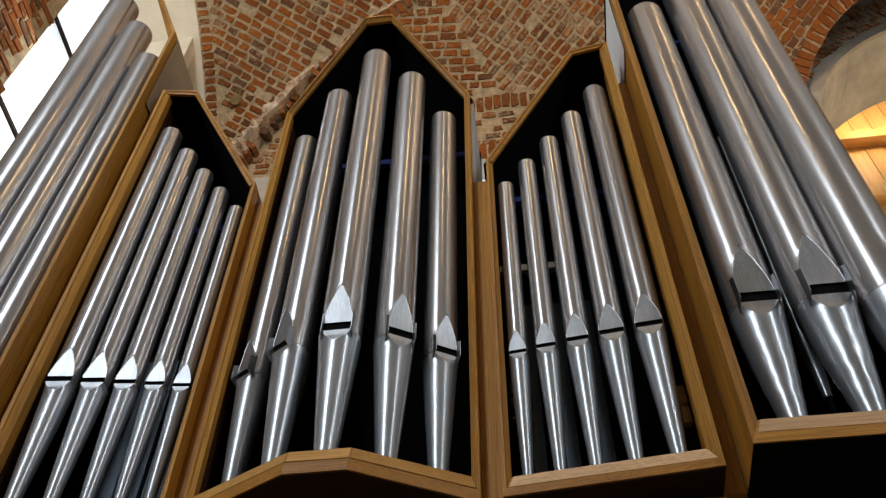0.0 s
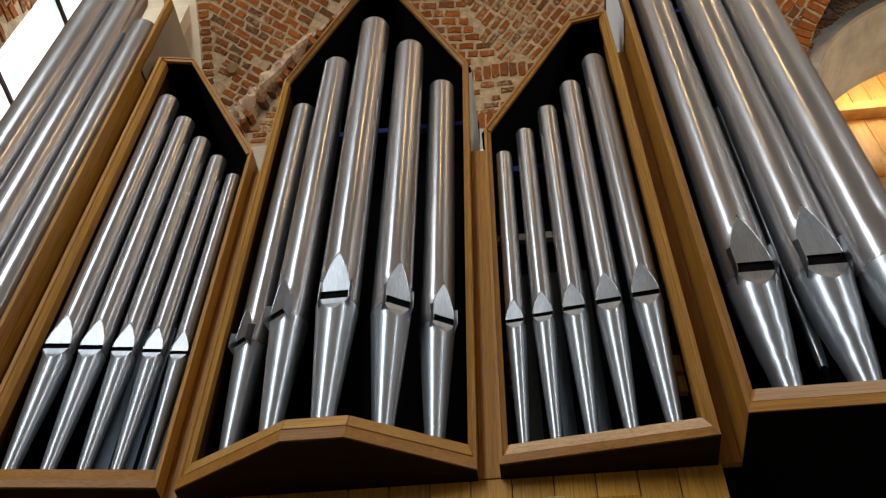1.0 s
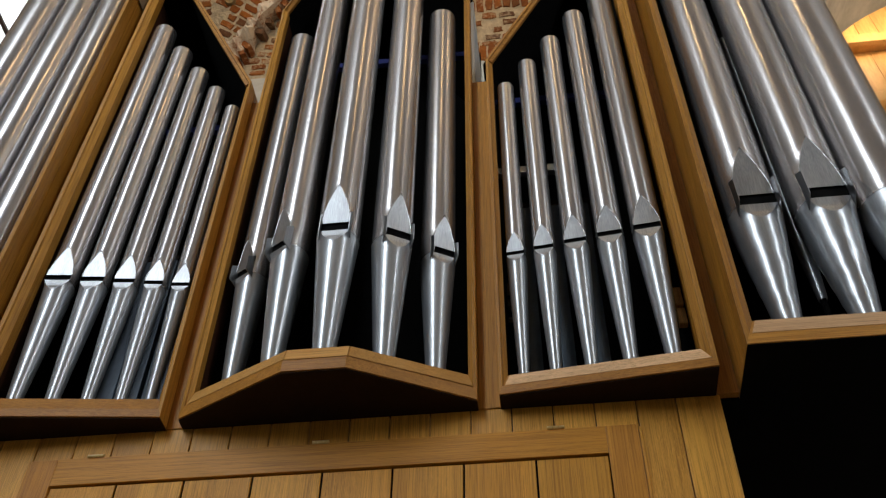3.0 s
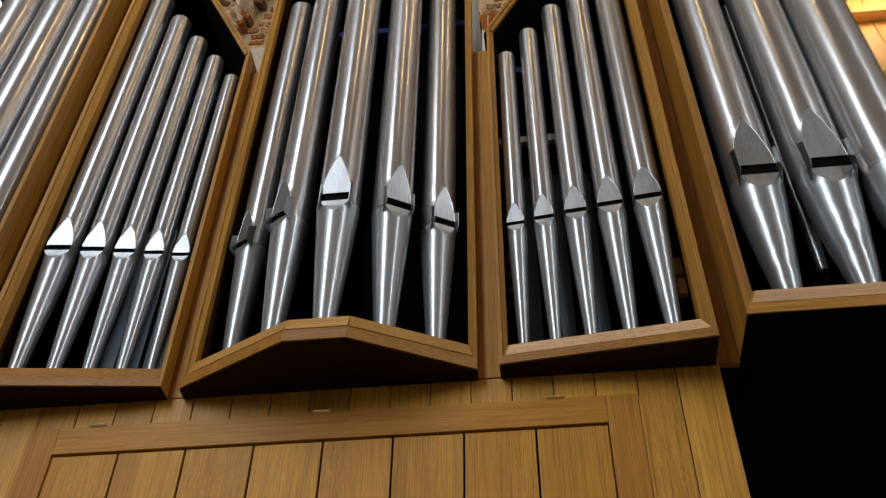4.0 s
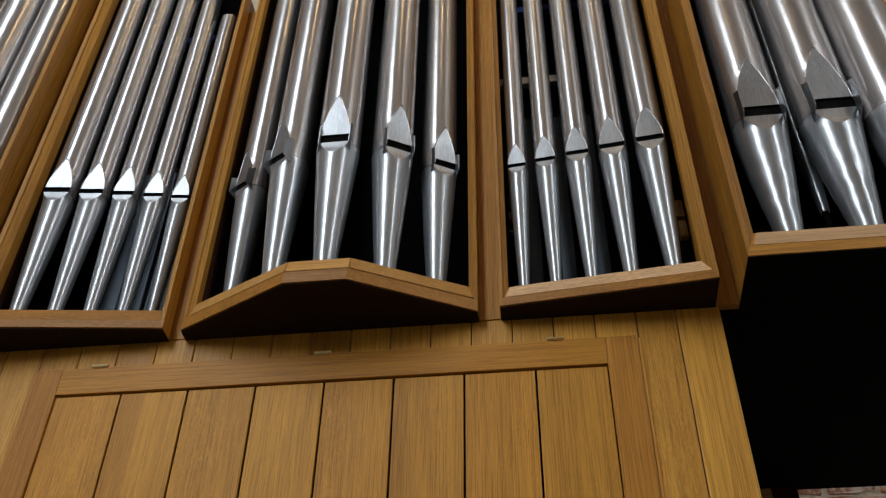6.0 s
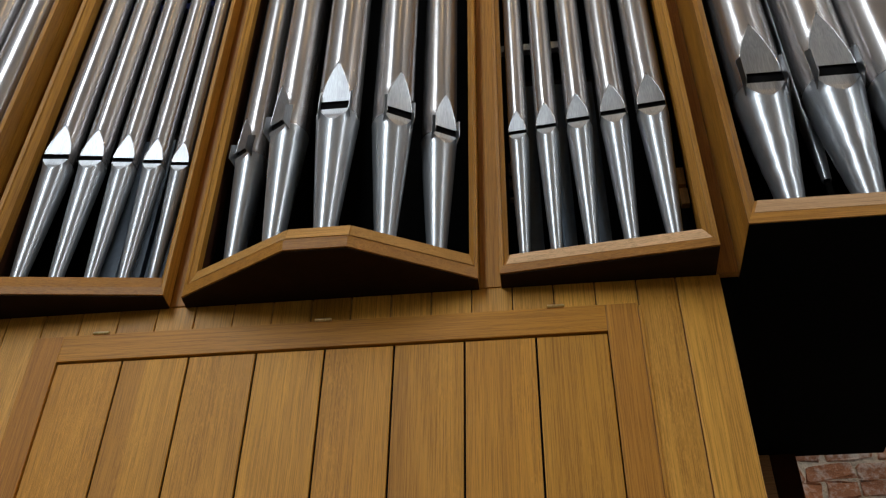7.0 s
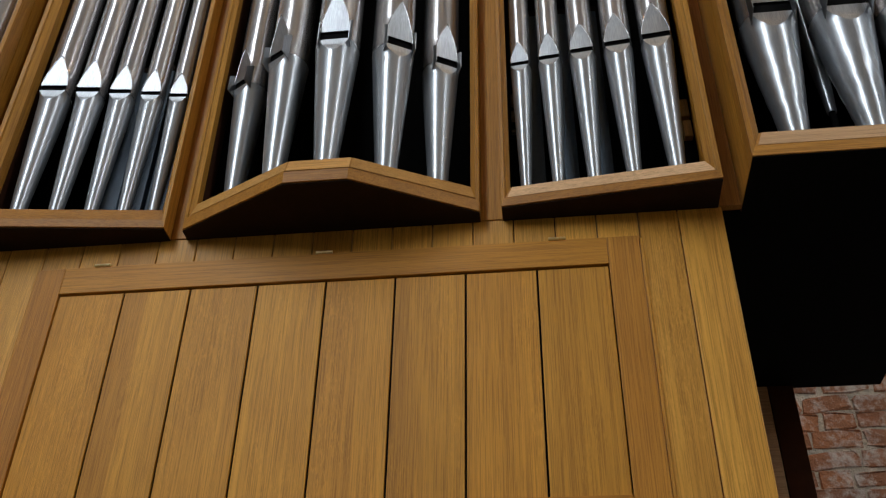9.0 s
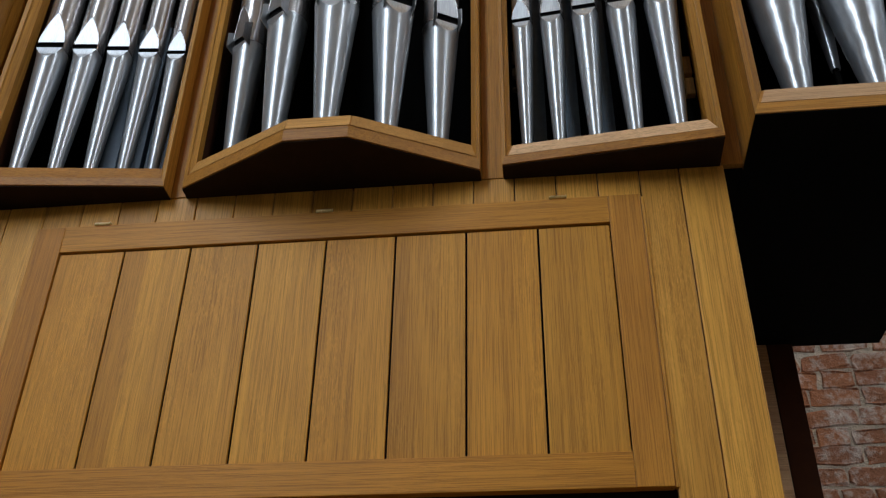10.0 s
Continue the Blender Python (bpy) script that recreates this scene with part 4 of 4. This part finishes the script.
# ---- bricks ----
def brick_mesh(rng, l, h, proud):
    bm = bmesh.new()
    j = lambda a: rng.uniform(-a, a)
    lo, hi = [], []
    for sx, sy in ((-1, -0.78), (-0.92, -1), (0.1, -1), (0.92, -1), (1, -0.75), (1, 0.8), (0.92, 1), (-0.1, 1), (-0.92, 1), (-1, 0.75)):
        x, y = sx * l / 2 + j(0.011), sy * h / 2 + j(0.008)
        lo.append((x, y, -0.02))
        hi.append((x * 0.95, y * 0.88, proud + j(0.006)))
    mid = [(a[0], a[1], proud * 0.5) for a in lo]
    v0, v1, v2 = ([bm.verts.new(p) for p in q] for q in (lo, mid, hi))
    n = len(lo)
    for p, q in ((v0, v1), (v1, v2)):
        for k in range(n):
            bm.faces.new((p[k], p[(k + 1) % n], q[(k + 1) % n], q[k]))
    bm.faces.new(v2)
    return bm


SHARED = {}


def shared_bricks(mat, l, h, proud):
    key = (mat.name, l, h)
    if key not in SHARED:
        rng = random.Random(len(SHARED) + 11)
        SHARED[key] = [finish("brick", brick_mesh(rng, l, h, proud), mat) for k in range(10)]
    return SHARED[key]


def lay(poly, angle, place, parent, mat, rng, l=0.145, h=0.060, joint=0.027, proud=0.012, drop=0.0, room=None, rest=None):
    """Lay courses of bricks over a plan outline; place(u, v) gives the point, the way along and the normal."""
    ca, sa = math.cos(angle), math.sin(angle)
    cx = sum(p[0] for p in poly) / len(poly)
    cy = sum(p[1] for p in poly) / len(poly)
    reach = max(math.hypot(p[0] - cx, p[1] - cy) for p in poly) + 0.3
    rows = int(reach / (h + joint)) + 1
    for r in range(-rows, rows + 1):
        p = -reach + rng.uniform(0, 0.2)
        k = r
        while p < reach:
            k += 1
            ll = l * (1.0 if k % 3 else 0.62)
            a, b2 = p + ll / 2, r * (h + joint) + rng.uniform(-0.004, 0.004)
            p += ll + joint
            u, v = cx + a * ca - b2 * sa, cy + a * sa + b2 * ca
            if not inside(poly, u, v) or rng.random() < drop:
                continue
            pt, along, up, n = place(u, v)
            tilt = angle + rng.uniform(-0.07, 0.07)
            ex = along * math.cos(tilt) + up * math.sin(tilt)
            ey = n.cross(ex)
            m = Matrix((( ex.x, ey.x, n.x, pt.x), (ex.y, ey.y, n.y, pt.y), (ex.z, ey.z, n.z, pt.z), (0, 0, 0, 1)))
            me = rng.choice(shared_bricks(mat, ll, h, proud))
            if room is None or len(room) < 300:
                ob = new("brick", me)
                ob.parent = parent
                ob.matrix_parent_inverse = parent.matrix_world.inverted()
                ob.matrix_world = m
                if room is not None:
                    room.append(1)
            elif rest is not None:
                rest.append((me, m))


def on_vault(u, v):
    p, n = vault_uv(u, v)
    q = vault_uv(u, v + 0.01)[0]
    return p, Vector((1, 0, 0)), (q - p).normalized(), n


def joined(name, rest, parent, mat, label):
    if not rest:
        return
    verts, faces = [], []
    for me, m in rest:
        o = len(verts)
        verts += [m @ v.co for v in me.vertices]
        faces += [[o + i for i in p.vertices] for p in me.polygons]
    me = bpy.data.meshes.new(name)
    me.from_pydata([tuple(v) for v in verts], [], faces)
    me.materials.append(mat)
    ob = new(name, me)
    ob.parent = parent
    tagged(ob, label, kind="stuff")


rng = random.Random(7)
room, rest, rest2, rest3 = [], [], [], []
GROIN = [(-2.85, 0.1), (-2.69, 0.37), (-2.44, 0.74), (-2.06, 1.15), (-1.68, 1.44), (-1.36, 1.69), (-1.0, 1.86), (-0.68, 2.05), (-0.3, 2.3)]
SEAM = [(-0.42, 0.80), (-0.14, 0.82), (-0.26, 1.15), (-0.47, 1.56), (-0.60, 1.98)]
lay([(-2.97, 0.1)] + [(u - 0.05, v + 0.05) for u, v in GROIN] + [(-0.3, 2.9), (-2.97, 2.9)], -0.60, on_vault, vault, BRICK, rng, drop=0.03, room=room, rest=rest)
lay([(u + 0.12, v - 0.09) for u, v in GROIN[2:8]] + SEAM[::-1] + [(-2.2, 0.8)], -0.06, on_vault, vault, BRICK, rng, drop=0.05, room=room, rest=rest)
lay([(u + 0.02, v) for u, v in SEAM[1:]] + [(-0.4, 2.4), (1.3, 2.4), (1.5, 0.9), (0.7, 0.80)], 0.82, on_vault, vault, BRICK_LIMED, rng, drop=0.06, room=room, rest=rest2)
lay([(2.0, 0.5), (2.0, 2.3), (4.3, 2.3), (4.2, 1.86), (3.60, 1.52), (3.38, 1.37), (3.15, 1.18), (2.96, 0.9), (2.85, 0.65), (2.76, 0.42)], 0.86, on_vault, vault, BRICK_RED, rng, l=0.13, h=0.07, joint=0.014, rest=rest3, room=room)
lay([(-1.0, 0.0), (1.1, 0.0), (1.1, 0.56), (-1.0, 0.56)], 0.0, on_vault, vault, BRICK_LIMED, rng, drop=0.3, room=room, rest=rest2)
lay([(-2.70, 0.02), (-1.7, 0.02), (-1.7, 1.2), (-2.2, 0.76), (-2.48, 0.44)], -0.1, on_vault, vault, BRICK_LIMED, rng, drop=0.15, room=room, rest=rest2)
# headers along the outer edge of the web and along the upper groin
for k in range(26):
    pt, al, up, n = on_vault(-3.06, 0.1 + k * 0.088)
    m = Matrix(((al.x, up.x, n.x, pt.x), (al.y, up.y, n.y, pt.y), (al.z, up.z, n.z, pt.z), (0, 0, 0, 1)))
    rest.append((rng.choice(shared_bricks(BRICK, 0.1, 0.06, 0.012)), m))
for (u0, v0), (u1, v1) in zip(GROIN[3:], GROIN[4:]):
    d = math.hypot(u1 - u0, v1 - v0)
    for k in range(round(d / 0.085)):
        q = (k + 0.5) / round(d / 0.085)
        tx, ty = (u1 - u0) / d, (v1 - v0) / d
        pt, al, up, n = on_vault(u0 + (u1 - u0) * q + ty * 0.05, v0 + (v1 - v0) * q - tx * 0.05)
        ex = al * -ty + up * tx
        ey = n.cross(ex)
        m = Matrix(((ex.x, ey.x, n.x, pt.x), (ex.y, ey.y, n.y, pt.y), (ex.z, ey.z, n.z, pt.z), (0, 0, 0, 1)))
        rest3.append((rng.choice(shared_bricks(BRICK_RED, 0.13, 0.068, 0.035)), m))
# broken brick ends along the lower groin
for (u0, v0), (u1, v1) in zip(GROIN[:4], GROIN[1:5]):
    d = math.hypot(u1 - u0, v1 - v0)
    for k in range(round(d / 0.1)):
        if rng.random() < 0.25:
            continue
        q = (k + rng.uniform(0.3, 0.7)) / round(d / 0.1)
        tx, ty = (u1 - u0) / d, (v1 - v0) / d
        turn = rng.uniform(-0.5, 0.5)
        pt, al, up, n = on_vault(u0 + (u1 - u0) * q + ty * 0.07, max(0.01, v0 + (v1 - v0) * q - tx * 0.07))
        ex = al * (-ty * math.cos(turn) - tx * math.sin(turn)) + up * (tx * math.cos(turn) - ty * math.sin(turn))
        ey = n.cross(ex)
        m = Matrix(((ex.x, ey.x, n.x, pt.x), (ex.y, ey.y, n.y, pt.y), (ex.z, ey.z, n.z, pt.z), (0, 0, 0, 1)))
        rest.append((rng.choice(shared_bricks(BRICK, 0.12, 0.058, 0.15)), m))
# soldier courses round the little window and along the wall arch
for u in range(-6, 9):
    for v0, mm in ((0.70, BRICK), (0.10, BRICK)):
        pt, al, up, n = on_vault(-0.02 + u * 0.088, v0 - 0.006 * abs(u) ** 1.5)
        m = Matrix(((up.x, -al.x, n.x, pt.x), (up.y, -al.y, n.y, pt.y), (up.z, -al.z, n.z, pt.z), (0, 0, 0, 1)))
        rest.append((rng.choice(shared_bricks(mm, 0.2 if v0 < 0.5 else 0.15, 0.07, 0.014)), m))
edge = LUNETTE[1:8]
for (u0, v0), (u1, v1) in zip(edge, edge[1:]):
    d = math.hypot(u1 - u0, v1 - v0)
    for k in range(max(1, round(d / 0.088))):
        s = (k + 0.5) / max(1, round(d / 0.088))
        tx, ty = (u1 - u0) / d, (v1 - v0) / d
        pt, al, up, n = on_vault(u0 + (u1 - u0) * s - ty * 0.09, v0 + (v1 - v0) * s + tx * 0.09)
        ex = al * -ty + up * tx
        ey = n.cross(ex)
        m = Matrix(((ex.x, ey.x, n.x, pt.x), (ex.y, ey.y, n.y, pt.y), (ex.z, ey.z, n.z, pt.z), (0, 0, 0, 1)))
        rest3.append((rng.choice(shared_bricks(BRICK_RED, 0.17, 0.07, 0.03)), m))
bm = bmesh.new()
prev = None
for u, v in LUNETTE:
    row = [bm.verts.new(vault_uv((u - 5.1) * f + 5.1, max(0.0, (v - 0.5) * g + 0.5), lift)[0]) for f, g, lift in ((1.0, 1.0, -0.06), (1.0, 1.0, 0.006), (1.11, 1.2, 0.004))]
    if prev:
        for k in range(2):
            bm.faces.new((prev[k], prev[k + 1], row[k + 1], row[k]))
    prev = row
tagged(part("trim_arch", bm, MORTAR), "lime mortar bed of the wall arch", "arch", kind="structure")
joined("brick_course", rest, vault, BRICK, "old red bricks of the vault")
joined("red_course", rest3, vault, BRICK_RED, "red bricks of the next bay")
joined("limed_course", rest2, vault, BRICK_LIMED, "lime-smeared bricks of the vault")

# broken stones and brick ends round the arch
stones = []
for ring_r, count in ((2.60, 130), (2.77, 136), (2.94, 140)):
    for k in range(count):
        a = math.pi * (0.02 + 0.96 * (k + rng.uniform(-0.25, 0.25)) / count)
        q = ring_r + rng.uniform(-0.04, 0.04)
        c, sn = math.cos(a + rng.uniform(-0.2, 0.2)), math.sin(a)
        norm = math.hypot(c, sn)
        c, sn = c / norm, sn / norm
        m = Matrix(((c, -sn, 0, ARCH[0] + q * math.cos(a)), (0, 0, -1, WALL_BACK - 0.004), (sn, c, 0, ARCH[3] + q * math.sin(a)), (0, 0, 0, 1)))
        if rng.random() > 0.14:
            stones.append((rng.choice(shared_bricks(RUBBLE, rng.choice((0.12, 0.16)), 0.055, 0.016)), m))
joined("rubble_course", stones, north, RUBBLE, "broken brick ends round the arch")

# groin: a rough raised arris of broken brick and lime
bm = bmesh.new()
prev = None
pts = []
for (u0, v0), (u1, v1) in zip(GROIN, GROIN[1:]):
    n = 14
    pts += [(u0 + (u1 - u0) * k / n, v0 + (v1 - v0) * k / n) for k in range(n)]
for k, (u, v) in enumerate(pts):
    row = []
    for j in range(7):
        a = math.pi * j / 6
        wob = 1 + 0.55 * noise.noise(Vector((k * 0.33, j * 0.7, 2.0)))
        big = 1.25 - 0.95 * min(1, max(0, (k - 34) / 18))
        du, dv = 0.65 * math.cos(a) * 0.07 * wob * big, -0.75 * math.cos(a) * 0.07 * wob * big
        row.append(bm.verts.new(vault_uv(u + du, max(0, v + dv), -0.01 + 0.20 * math.sin(a) * wob * big)[0]))
    if prev:
        for j in range(6):
            bm.faces.new((prev[j], prev[j + 1], row[j + 1], row[j]))
    prev = row
tagged(part("vault_rib", bm, LIME_RIB), "broken lime-smeared brick groin of the vault", "rib", kind="structure")
# a small round brass boss set in the vault
pt, al, up, n = on_vault(-2.80, 1.0)
bm = bmesh.new()
bmesh.ops.create_cone(bm, cap_ends=True, segments=20, radius1=0.075, radius2=0.05, depth=0.05)
ob = tagged(part("vault_boss", bm, OCHRE), "small round ochre boss set into the vault", "boss")
ob.matrix_world = Matrix.Translation(pt + n * 0.02) @ n.to_track_quat("Z", "Y").to_matrix().to_4x4()

# brick wall below, beside the case
LOW_Y = 4.4
low_wall = tagged(part("wall_brick", boxed(0.2, 3.4, LOW_Y, LOW_Y + 0.3, 0, EYE + 3.6), PALE_MORTAR), "weathered brick wall beside the organ", "wall", kind="structure")


def on_low(u, v):
    return Vector((u, LOW_Y, v)), Vector((1, 0, 0)), Vector((0, 0, 1)), Vector((0, -1, 0))


low_room, low_rest = [], []
lay([(0.95, EYE + 1.2), (2.1, EYE + 1.2), (2.1, EYE + 2.75), (0.95, EYE + 2.75)], 0.0, on_low, low_wall, BRICK_PALE, rng, l=0.23, h=0.083, joint=0.013, proud=0.008, room=low_room)
lay([(2.13, 0.1), (3.35, 0.1), (3.35, EYE + 3.5), (2.13, EYE + 3.5)], 0.0, on_low, low_wall, BRICK_PALE, rng, l=0.23, h=0.083, joint=0.013, proud=0.008, room=low_room, rest=low_rest)
joined("brick_course", low_rest, low_wall, BRICK_PALE, "weathered bricks of the wall")


def on_bay(u, v):
    return Vector((BAY_X, u, v)), Vector((0, 1, 0)), Vector((0, 0, 1)), Vector((1, 0, 0))


lay([(1.9, EYE + 5.4), (WIN_Y0 - 0.07, EYE + 5.4), (WIN_Y0 - 0.07, EYE + 9.6), (1.9, EYE + 9.6)], 0.0, on_bay, bay_wall, BRICK, rng, l=0.21, h=0.075, joint=0.022, room=[], rest=[])
